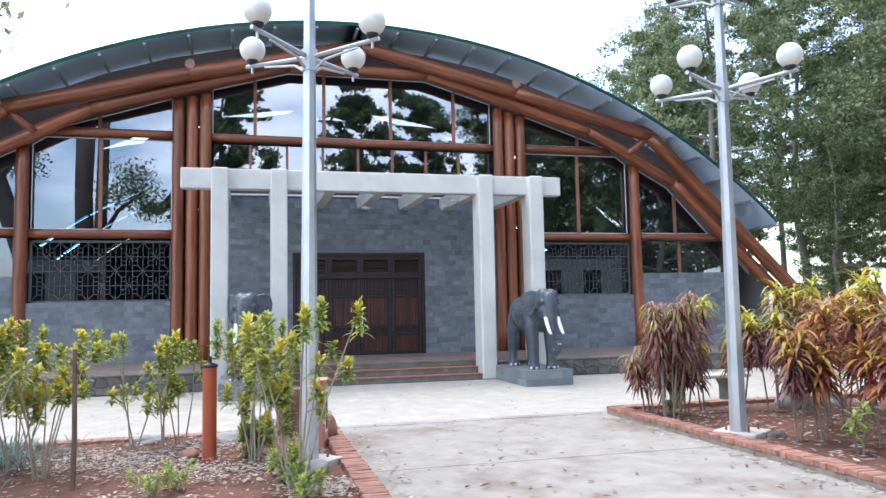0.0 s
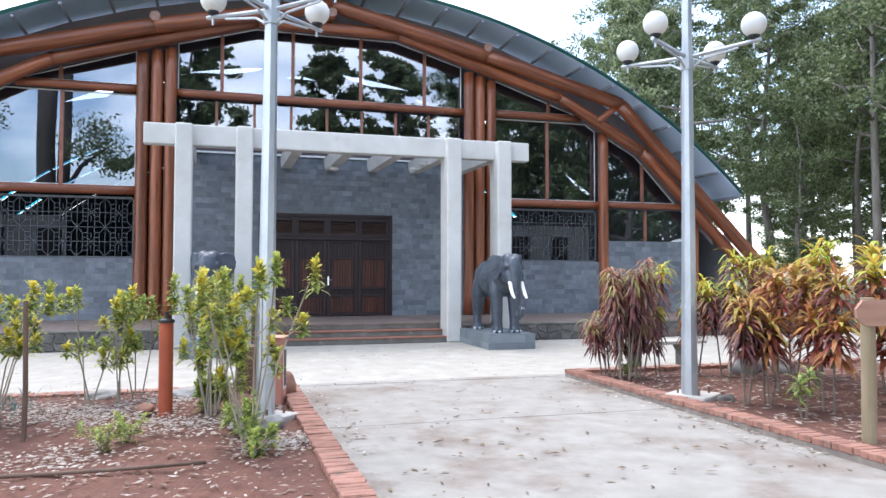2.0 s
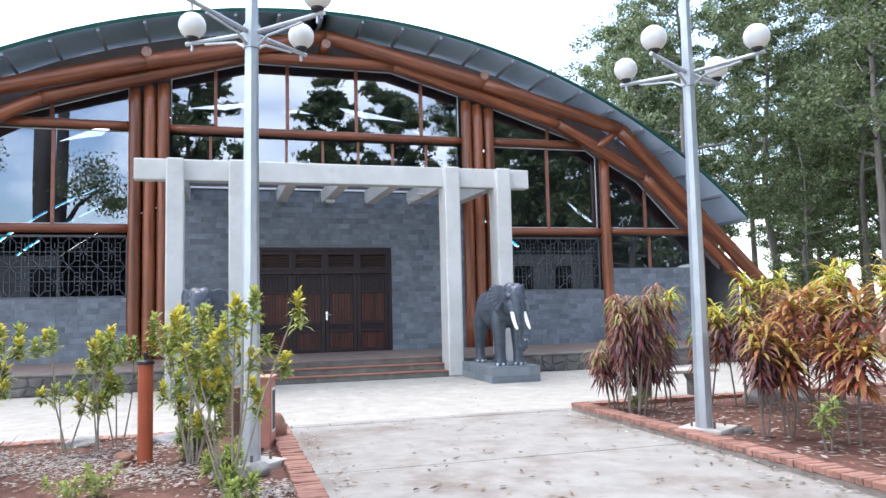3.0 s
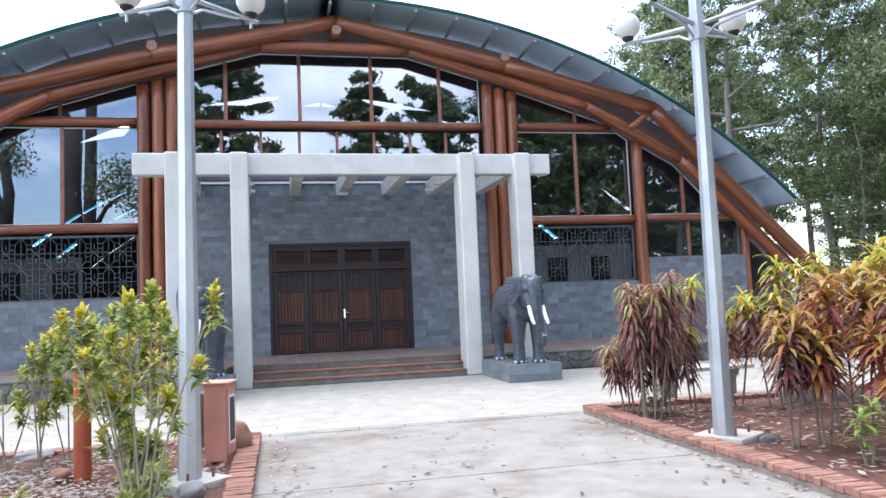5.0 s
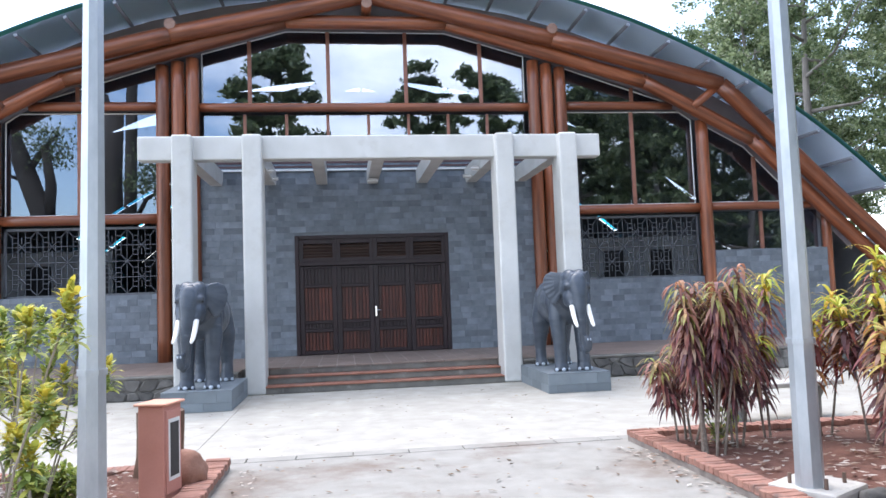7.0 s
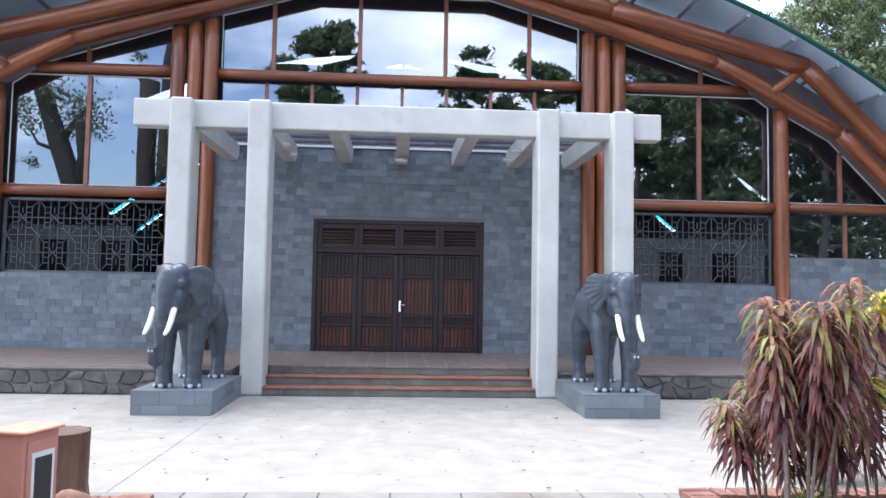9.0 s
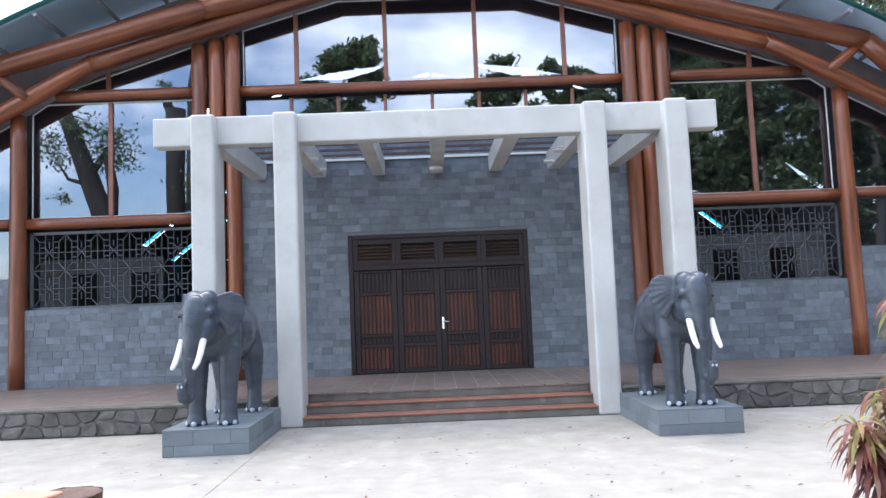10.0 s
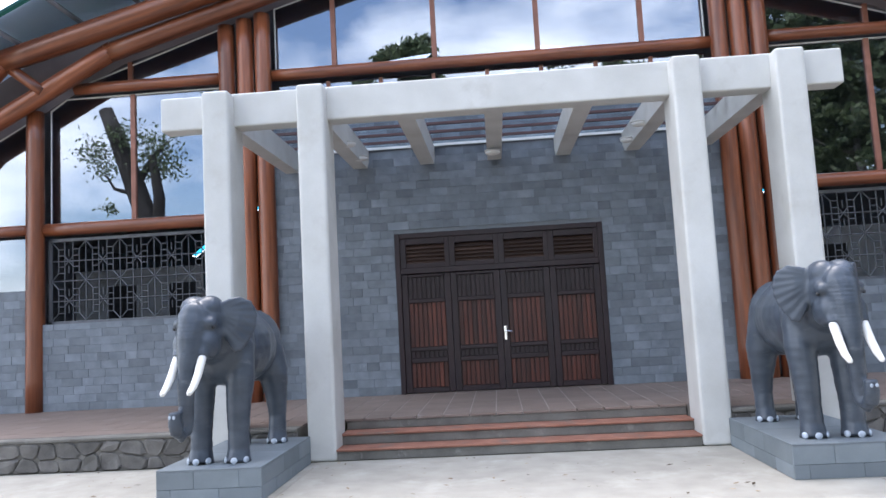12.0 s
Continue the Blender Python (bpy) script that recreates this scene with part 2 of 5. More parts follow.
M_DEAD = leaf_mat("dead_leaf", [(0.07, 0.05, 0.035), (0.13, 0.085, 0.05), (0.2, 0.13, 0.075), (0.36, 0.29, 0.2)], 0.8)
M_CHIP = leaf_mat("pale_chip", [(0.5, 0.46, 0.41), (0.66, 0.63, 0.59), (0.34, 0.28, 0.23), (0.58, 0.54, 0.49)], 0.8)
M_CROTON = leaf_mat("croton_leaf", [(0.14, 0.2, 0.06), (0.26, 0.33, 0.085), (0.4, 0.44, 0.11), (0.56, 0.54, 0.14), (0.22, 0.28, 0.08)])
M_CROTONG = leaf_mat("croton_leaf_green", [(0.15, 0.22, 0.065), (0.26, 0.34, 0.085), (0.38, 0.45, 0.11), (0.5, 0.5, 0.12)])
M_CROTONY = leaf_mat("croton_leaf_yellow", [(0.36, 0.4, 0.07), (0.55, 0.5, 0.08), (0.66, 0.52, 0.06), (0.58, 0.55, 0.14)])
M_CORDY = leaf_mat("cordyline_leaf_dark", [(0.07, 0.035, 0.04), (0.15, 0.06, 0.065), (0.36, 0.12, 0.09), (0.1, 0.05, 0.06), (0.27, 0.1, 0.1), (0.44, 0.3, 0.2), (0.13, 0.07, 0.075)])
M_CORDYT = leaf_mat("cordyline_leaf_tip", [(0.3, 0.14, 0.1), (0.22, 0.09, 0.08), (0.36, 0.4, 0.12), (0.4, 0.16, 0.09), (0.44, 0.36, 0.2)])
M_CORDYR = leaf_mat("cordyline_leaf_red", [(0.2, 0.04, 0.04), (0.36, 0.1, 0.06), (0.48, 0.24, 0.08), (0.16, 0.05, 0.055), (0.33, 0.13, 0.09)])
M_CORDYY = leaf_mat("cordyline_leaf_yellow", [(0.32, 0.42, 0.06), (0.55, 0.52, 0.08), (0.6, 0.38, 0.06), (0.24, 0.36, 0.06)])
M_CORDYO = leaf_mat("cordyline_leaf_orange", [(0.5, 0.28, 0.07), (0.4, 0.14, 0.06), (0.52, 0.47, 0.1), (0.3, 0.09, 0.06), (0.46, 0.2, 0.07)])
M_TREE = leaf_mat("tree_leaf", [(0.06, 0.088, 0.042), (0.11, 0.15, 0.066), (0.175, 0.22, 0.1), (0.29, 0.33, 0.19)], 0.4)
M_GREYPL = leaf_mat("blue_grey_leaf", [(0.1, 0.16, 0.15), (0.16, 0.23, 0.22), (0.08, 0.13, 0.1)])
M_GLASS = glass_mat("window_glass", (0.6, 0.64, 0.7), 0.18)
M_CANOPY = glass_mat("canopy_glass", (0.86, 0.9, 0.93), 0.1)
M_SKYL = glass_mat("skylight_glass", (0.95, 0.95, 0.95), 0.0)
M_TURQ = bpy.data.materials.new("turquoise_sheet")
M_TURQ.use_nodes = True
_n, _l = M_TURQ.node_tree.nodes, M_TURQ.node_tree.links
_t = _n.new("ShaderNodeBsdfTransparent")
_t.inputs["Color"].default_value = (0.02, 0.24, 0.36, 1)
_l.new(_t.outputs["BSDF"], _n["Material Output"].inputs["Surface"])


# ---- builders ----
def thing(name, x=0, y=0, z=0, rz=0, label="", category="", group="", kind=""):
    ob = new(name)
    ob.empty_display_size = 0.2
    ob.matrix_world = pose(x, y, z, 0, 0, rz)
    return tagged(ob, label, category, group, kind)


def mesh_from(name, bm, materials, smooth=False):
    me = bpy.data.meshes.new(name)
    bm.to_mesh(me)
    bm.free()
    for m in materials if isinstance(materials, (list, tuple)) else [materials]:
        me.materials.append(m)
    if smooth:
        for p in me.polygons:
            p.use_smooth = True
    return me


def part(name, bm, material, parent=None, label="", smooth=False, at=None):
    """Links a bmesh as one mesh object under a thing or a part."""
    ob = new(name, mesh_from(name, bm, material, smooth))
    if parent is not None:
        ob.parent = parent
    if at is not None:
        ob.matrix_basis = at
    return tagged(ob, label)


def piece(name, me, parent, m):
    ob = new(name, me)
    ob.parent = parent
    ob.matrix_basis = m
    return ob


def box(x0, x1, y0, y1, z0, z1, bevel=0.0, bm=None, seg=1):
    b = bmesh.new()
    bmesh.ops.create_cube(b, size=1, matrix=Matrix.Translation(((x0 + x1) / 2, (y0 + y1) / 2, (z0 + z1) / 2)) @ Matrix.Diagonal((x1 - x0, y1 - y0, z1 - z0, 1)))
    if bevel:
        bmesh.ops.bevel(b, geom=b.edges[:], offset=bevel, segments=seg, affect="EDGES", profile=0.6)
    return merge(bm, b)


def merge(bm, b):
    if bm is None:
        return b
    me = bpy.data.meshes.new("tmp")
    b.to_mesh(me)
    b.free()
    bm.from_mesh(me)
    bpy.data.meshes.remove(me)
    return bm


def tube(points, radii, sides=10, bm=None, caps=True):
    """A tapered tube through points."""
    b = bm or bmesh.new()
    pts = [Vector(p) for p in points]
    rings = []
    for k, p in enumerate(pts):
        d = (pts[min(k + 1, len(pts) - 1)] - pts[max(k - 1, 0)]).normalized()
        u = d.cross(Vector((0.13, 0.99, 0.03)) if abs(d.y) < 0.9 else Vector((0.99, 0.1, 0.05))).normalized()
        v = d.cross(u)
        r = radii[k] if isinstance(radii, (list, tuple)) else radii
        rings.append([b.verts.new(p + r * (math.cos(a) * u + math.sin(a) * v)) for a in [2 * math.pi * s / sides for s in range(sides)]])
    for r0, r1 in zip(rings, rings[1:]):
        for s in range(sides):
            b.faces.new((r0[s], r0[(s + 1) % sides], r1[(s + 1) % sides], r1[s]))
    if caps:
        b.faces.new(list(reversed(rings[0])))
        b.faces.new(rings[-1])
    bmesh.ops.recalc_face_normals(b, faces=b.faces[:])
    return b


def ball(x, y, z, rx, ry=None, rz=None, bm=None, sub=(16, 10), rot=None):
    b = bmesh.new()
    m = Matrix.Translation((x, y, z)) @ (rot or Matrix.Identity(4)) @ Matrix.Diagonal((rx, ry or rx, rz or rx, 1))
    bmesh.ops.create_uvsphere(b, u_segments=sub[0], v_segments=sub[1], radius=1, matrix=m)
    return merge(bm, b)


def prism(poly, y0, y1, bm=None):
    """A polygon of (x, z) drawn out from y0 to y1."""
    b = bmesh.new()
    a = [b.verts.new((x, y0, z)) for x, z in poly]
    c = [b.verts.new((x, y1, z)) for x, z in poly]
    b.faces.new(a)
    b.faces.new(list(reversed(c)))
    for k in range(len(a)):
        q = (k + 1) % len(a)
        b.faces.new((a[q], a[k], c[k], c[q]))
    bmesh.ops.recalc_face_normals(b, faces=b.faces[:])
    return merge(bm, b)


def structure(name, bm, material, label="", smooth=False):
    return tagged(part(name, bm, material, None, label, smooth), kind="structure")


# ---- ground and paving ----
TZ = 0.42          # terrace height
EDGE = -3.72       # terrace front
KERB_L, KERB_R, KERB_BACK = -1.83, 2.27, -9.9

gb = bmesh.new()
gs = bmesh.ops.create_grid(gb, x_segments=60, y_segments=60, size=400)
for v in gb.verts:
    v.co.z = -0.04
ground = structure("ground", gb, M_GROUND, "dry grass and earth reaching the horizon")

pavement = structure("pavement", box(-30, 30, -40, EDGE - 0.01, -0.2, -0.022), M_MORTAR, "weathered pale concrete paving with dark joints")
SLABS = [(-9.505, EDGE - 0.02, [-30, -22, -14, -8.4, -2.35, 7.5, 15, 22, 30]), (-12.62, -9.72, [-30, -16, -5.5, 6.5, 16, 30]),
         (-18.0, -12.62, [-30, -16, -5.5, 6.5, 16, 30]), (-27, -18.0, [-30, -16, -5.5, 6.5, 16, 30]), (-40, -27, [-30, -10, 10, 30])]
for y0, y1, xs in SLABS:
    for x0, x1 in zip(xs, xs[1:]):
        sb = box(x0 + 0.003, x1 - 0.003, y0 + 0.007, y1 - 0.007, -0.15, random.uniform(-0.003, 0.0), 0.004)
        part("slab", sb, M_CONC2 if y1 > -9 else M_CONC, pavement)

BLOCK_X = -1.72
while BLOCK_X < 2.2:
    bw = min(random.choice((0.42, 0.5, 0.58)), 2.24 - BLOCK_X)
    part("edging_block", box(BLOCK_X + 0.004, BLOCK_X + bw - 0.004, -9.715, -9.51, -0.1, 0.004 + random.uniform(-0.002, 0.003), 0.006), M_CONC, pavement)
    BLOCK_X += bw
for x0, x1 in ((-30, -1.73), (2.25, 30)):
    part("edging_block", box(x0, x1, -9.715, -9.51, -0.1, 0.0, 0.006), M_CONC, pavement)

# ---- terrace, steps ----
terrace = structure("terrace", box(-14, 14, -2.92, 0.3, 0.0, TZ - 0.004), M_GROUT, "raised terrace of red-brown tiles above a rubble wall")
for sx in (-1, 1):
    part("terrace_edge", box(min(2.61 * sx, 14 * sx), max(2.61 * sx, 14 * sx), EDGE, -2.92, 0.0, TZ - 0.03), M_RISER, terrace)
    part("terrace_edge", box(min(2.25 * sx, 2.605 * sx), max(2.25 * sx, 2.605 * sx), -3.19, -2.925, 0.0, TZ - 0.004), M_RISER, terrace)
steps = tagged(thing("entrance_steps", 0, 0, 0, 0, "three low concrete steps with worn red-tiled treads", "steps"), kind="structure")
for k in range(3):
    y0 = -3.76 + 0.33 * k
    part("riser", box(-2.13, 2.24, y0 + 0.02, y0 + 0.5 if k < 2 else -2.9, 0.14 * k, 0.14 * (k + 1) - 0.03, 0.008), M_RISER, steps)
    if k < 2:
        part("tread", box(-2.13, 2.24, y0, y0 + 0.36, 0.14 * (k + 1) - 0.03, 0.14 * (k + 1), 0.008), M_TREAD, steps, "worn red tread")

# ---- roof ----
RX, RC, RR = -0.17, -8.96, 18.09
YF = -1.2


def arch(x, drop=0.0):
    return RC + math.sqrt((RR - drop) ** 2 - x * x)


def vault(y0, y1, r, half, thick, nx=64, ny=1, holes=()):
    b = bmesh.new()
    grid = {}
    for i in range(nx + 1):
        a = -half + 2 * half * i / nx
        for j in range(ny + 1):
            y = y0 + (y1 - y0) * j / ny
            grid[i, j] = b.verts.new((RX + r * math.sin(a), y, RC + r * math.cos(a)))
    for i in range(nx):
        for j in range(ny):
            if (i, j) in holes:
                continue
            b.faces.new((grid[i, j], grid[i + 1, j], grid[i + 1, j + 1], grid[i, j + 1]))
    bmesh.ops.solidify(b, geom=b.faces[:], thickness=thick)
    bmesh.ops.recalc_face_normals(b, faces=b.faces[:])
    return b


HALF = math.asin(12.6 / RR)
roof = structure("roof", vault(YF, 0.5, RR - 0.06, HALF, 0.05), M_SOFFIT, "curved grey sheet-metal roof with a green edge", True)
part("fascia", vault(YF - 0.05, YF + 0.02, RR + 0.02, HALF, 0.09), M_FASCIA, roof, "green metal roof edge")
part("roof_sheet", vault(YF - 0.02, 0.5, RR + 0.035, HALF, 0.03), M_ROOF, roof, "green metal sheeting")
n_rib = 26
for k in range(n_rib + 1):
    a = -HALF + 2 * HALF * k / n_rib
    rb = box(-0.035, 0.035, YF + 0.02, 0.2, -0.06, 0.0)
    part("rib", rb, M_RIB, roof, "", False, Matrix.Translation((RX, 0, RC)) @ Matrix.Rotation(a, 4, "Y") @ Matrix.Translation((0, 0, RR - 0.1)))

# the hall behind: a vault with a broken slot of skylights and turquoise sheets low on its sides
HR = 17.7
HALL_W = 13.2
CLEAR = [[(-7.6, 6.16, 6.2), (-6.5, 6.12, 7.2), (-6.2, 6.12, 6.62)], [(-4.7, 6.95, 6.98), (-4.5, 6.93, 7.12), (-4.3, 6.95, 6.98)],
         [(-3.75, 6.19, 6.2), (-2.5, 6.17, 6.9), (-1.6, 6.17, 6.52), (-1.4, 6.18, 6.2)], [(-0.55, 7.4, 7.41), (-0.05, 7.0, 7.42)],
         [(0.05, 7.0, 7.42), (0.55, 7.4, 7.41)], [(1.4, 6.18, 6.2), (1.6, 6.17, 6.52), (2.5, 6.17, 6.9), (3.75, 6.19, 6.2)],
         [(4.3, 6.95, 6.98), (4.5, 6.93, 7.12), (4.7, 6.95, 6.98)], [(6.55, 6.05, 6.06), (6.75, 6.0, 6.3), (7.05, 6.15, 6.16)],
         [(10.15, 6.1, 6.12), (10.6, 6.05, 6.32), (11.1, 6.0, 6.25)]]
BLUE = [(-11.5, -10.72, 14.6, 15.05), (-10.5, -9.75, 14.7, 15.1), (-9.6, -8.6, 14.8, 15.2), (-8.4, -7.9, 15.0, 15.3),
        (-11.9, -11.6, 18.9, 19.3), (-11.45, -10.9, 18.9, 19.4), (-10.2, -9.4, 19.0, 19.4), (-9.2, -8.3, 19.0, 19.4),
        (10.65, 11.4, 14.2, 14.6), (11.7, 12.1, 18.9, 19.3), (9.4, 10.2, 14.3, 14.6)]


def slot(x):
    """The two edges of the clear slot at x, or None where it is shut."""
    for run in CLEAR:
        for (xa, p0, p1), (xb, q0, q1) in zip(run, run[1:]):
            if xa <= x <= xb:
                f = (x - xa) / (xb - xa)
                return p0 + (q0 - p0) * f, p1 + (q1 - p1) * f
    return None


def hall_z(x, up=0.0):
    return RC + math.sqrt((HR + up) ** 2 - (x - RX) ** 2)


def hall_face(bm, xa, xb, ya, yb, up=0.0):
    """A strip of the vault between x = xa and xb; ya and yb are pairs, one for each side."""
    q = [bm.verts.new((x, y, hall_z(x, up))) for x, y in ((xa, ya[0]), (xb, ya[1]), (xb, yb[1]), (xa, yb[0]))]
    bm.faces.new(q)


NH = 264
hb = bmesh.new()
panes = {}
for i in range(NH):
    xa, xb = -HALL_W + 2 * HALL_W * i / NH, -HALL_W + 2 * HALL_W * (i + 1) / NH
    xm = (xa + xb) / 2
    y0 = (0.55, 0.55)
    if slot(xm):
        sa, sb2 = slot(xa) or slot(xm), slot(xb) or slot(xm)
        hall_face(hb, xa, xb, y0, (sa[0], sb2[0]))
        run = next(k for k, r in enumerate(CLEAR) if r[0][0] <= xm <= r[-1][0])
        panes.setdefault(("skylight", run), []).append((xa, xb, (sa[0], sb2[0]), (sa[1], sb2[1])))
        y0 = (sa[1], sb2[1])
    for k, (bxa, bxb, bya, byb) in sorted(enumerate(BLUE), key=lambda e: e[1][2]):
        if bxa <= xm <= bxb:
            hall_face(hb, xa, xb, y0, (bya, bya))
            panes.setdefault(("turquoise_skylight", k), []).append((xa, xb, (bya, bya), (byb, byb)))
            y0 = (byb, byb)
    hall_face(hb, xa, xb, y0, (26.0, 26.0))
bmesh.ops.remove_doubles(hb, verts=hb.verts[:], dist=0.0005)
hall = structure("hall_roof", hb, M_INDARK, "dark lined vault of the hall with a broken slot of skylights")
for (nm, k), strips in panes.items():
    pb = bmesh.new()
    for xa, xb, ya, yb in strips:
        hall_face(pb, xa, xb, ya, yb, 0.02)
    part(nm, pb, M_SKYL if nm == "skylight" else M_TURQ, hall)
back_arch = [(x, hall_z(x)) for x in [HALL_W - 2 * HALL_W * k / 24 for k in range(25)]]
bw = prism([(-HALL_W, -0.1), (HALL_W, -0.1)] + back_arch, 26, 26.2)
structure("wall_back", bw, M_INDARK, "plain back wall of the hall")
floor = structure("floor", box(-13.2, 13.2, 0.3, 26, 0.2, TZ), M_INDARK, "dark hall floor")
for sx in (-1, 1):
    # added blocker: keeps daylight from leaking in at the vault's sides
    structure("wall_partition", box(min(11.5 * sx, 11.6 * sx), max(11.5 * sx, 11.6 * sx), 0.3, 26, TZ, 4.25), M_INDARK, "plain wall added inside the hall to block daylight leaks")
    structure("wall_side", box(13.2 * sx - 0.1, 13.2 * sx + 0.1, 0.5, 26, -0.1, 2.9), M_INDARK, "plain side wall of the hall")

# ---- facade ----
GY = 0.2           # glass plane
frame_thing = thing("timber_frame", 0, 0, TZ, 0, "reddish varnished round-log arch frame of the facade", "timber frame", kind="structure")


def log(p0, p1, r, name="log", label="", parent=None, r1=None, ends=None):
    """A slightly uneven varnished log from p0 to p1, along its own z."""
    a, b = Vector(p0), Vector(p1)
    d = b - a
    n = max(3, int(d.length / 0.5))
    r1 = r1 or r
    bm = bmesh.new()
    sides = 18
    seed = random.uniform(0, 99)
    rings = []
    for k in range(n + 1):
        f = k / n
        rr = (r + (r1 - r) * f)
        ring = []
        for s in range(sides):
            t = 2 * math.pi * s / sides
            w = 1 + 0.05 * noise.noise((math.cos(t) * 1.2 + seed, math.sin(t) * 1.2, f * d.length * 1.3))
            ring.append(bm.verts.new((rr * w * math.cos(t), rr * w * math.sin(t), f * d.length)))
        rings.append(ring)
    for q0, q1 in zip(rings, rings[1:]):
        for s in range(sides):
            bm.faces.new((q0[s], q0[(s + 1) % sides], q1[(s + 1) % sides], q1[s]))
    bm.faces.new(list(reversed(rings[0]))).material_index = 1
    bm.faces.new(rings[-1]).material_index = 1
    for f in bm.faces:
        f.smooth = len(f.verts) == 4
    parent = parent or frame_thing
    m = parent.matrix_world.inverted() @ (Matrix.Translation(a) @ d.to_track_quat("Z", "Y").to_matrix().to_4x4())
    return part(name, bm, [M_LOG, M_LOGEND if ends is None else ends], parent, label, at=m)


UP = [(0.0, 8.73), (4.4, 7.74), (8.62, 6.65)]
LOW = [(0.0, 8.17), (1.9, 8.17), (6.8, 6.76), (9.55, 5.28), (14.0, 1.0)]
for sx in (-1, 1):
    for x in (4.03, 4.36, 4.70):
        log((x * sx, -0.05, TZ), (x * sx, -0.05, 7.35 - 0.25 * (x - 4.03)), 0.155, "column_log", r1=0.145)
    log((8.32 * sx, -0.05, TZ), (8.32 * sx, -0.05, 5.85), 0.165, "column_log", r1=0.15)
    log((11.6 * sx, 0.05, TZ), (11.6 * sx, 0.05, 3.6), 0.12, "column_log")
    # arch chords
    log((0.02 * sx, -0.55, UP[0][1]), (UP[1][0] * sx + 0.05 * sx, -0.55, UP[1][1] - 0.012), 0.19, "upper_chord_log", r1=0.2)
    log((UP[1][0] * sx, -0.55, UP[1][1]), (UP[2][0] * sx, -0.55, UP[2][1]), 0.2, "upper_chord_log", r1=0.2)
    log((UP[2][0] * sx, -0.55, UP[2][1]), (14.5 * sx, -0.55, 0.95), 0.2, "upper_chord_log")
    log((LOW[1][0] * sx, -0.3, LOW[1][1]), (LOW[2][0] * sx, -0.3, LOW[2][1]), 0.17, "lower_chord_log")
    log((LOW[2][0] * sx - 0.12 * sx, -0.3, LOW[2][1] + 0.06), (LOW[3][0] * sx + 0.06 * sx, -0.3, LOW[3][1] - 0.03), 0.17, "lower_chord_log")
    log((LOW[3][0] * sx - 0.06 * sx, -0.3, LOW[3][1] + 0.05), (LOW[4][0] * sx, -0.3, LOW[4][1]), 0.17, "lower_chord_log")
    # web strut at the knee
    log((7.95 * sx, -0.4, 6.1), (8.5 * sx, -0.5, 6.55), 0.1, "strut_log")
    # rails
    log((4.8 * sx, 0.05, 6.26), (7.6 * sx, 0.05, 6.26), 0.105, "rail_log")
    log((4.8 * sx, 0.02, 3.66), (8.2 * sx, 0.02, 3.66), 0.115, "rail_log")
    log((8.45 * sx, 0.02, 3.68), (11.6 * sx, 0.02, 3.68), 0.1, "rail_log")
    for x, z in ((4.38, 7.93),):
        log((x * sx, -0.74, z), (x * sx, 0.4, z), 0.125, "purlin_log", "pale sawn log end")
log((-1.95, -0.3, 8.17), (1.95, -0.3, 8.17), 0.16, "lower_chord_log")
log((0, -0.74, 8.48), (0, 0.4, 8.48), 0.12, "purlin_log", "pale sawn log end")
log((-3.9, 0.04, 6.23), (3.9, 0.04, 6.23), 0.105, "rail_log")


def soffit_low(x):
    """Underside of the lower chord at the glass."""
    x = abs(x)
    for (x0, z0), (x1, z1) in zip(LOW, LOW[1:]):
        if x <= x1:
            return z0 + (z1 - z0) * (x - x0) / (x1 - x0) - 0.06
    return 1.2


infill = [(x, soffit_low(x) + 0.03) for x in (-12.4, -11, -9.55, -8, -6.8, -4, -1.9, 1.9, 4, 6.8, 8, 9.55, 11, 12.4)]
infill += [(x, RC + math.sqrt((RR - 0.12) ** 2 - (x - RX) ** 2)) for x in (12.2, 11, 9.5, 8, 6.5, 5, 3.5, 2, 0.7, -0.7, -2, -3.5, -5, -6.5, -8, -9.5, -11, -12.2)]
structure("wall_gable", prism(infill, GY + 0.03, GY + 0.09), M_GABLE, "boarding between the arch logs and the roof, shade put into its grey-violet colour")
win_n = 0


def window(poly, mullions=(), label="fixed window of dark reflective glass", bead=True, bar=0.045):
    """A glazed opening: the glass of polygon (x, z), a pale bead round it, and mullions given as (x, z0, z1)."""
    global win_n
    win_n += 1
    xs = [p[0] for p in poly]
    zs = [p[1] for p in poly]
    w = tagged(thing("window_%d" % win_n, sum(xs) / len(xs), GY, min(zs), 0, label, "window"), kind="structure")
    inv = w.matrix_world.inverted()
    part("pane", prism(poly, GY, GY + 0.012), M_GLASS, w, at=inv).visible_shadow = False
    if bead:
        n = len(poly)
        for k in range(n):
            a, b = poly[k], poly[(k + 1) % n]
            part("glazing_bead", tube([(a[0], GY - 0.012, a[1]), (b[0], GY - 0.012, b[1])], 0.016, 4), M_BEAD, w, at=inv)
    for x, z0, z1 in mullions:
        part("mullion", box(x - bar, x + bar, GY - 0.04, GY + 0.05, z0, z1, 0.006), M_FRAME, w, at=inv)
    return w


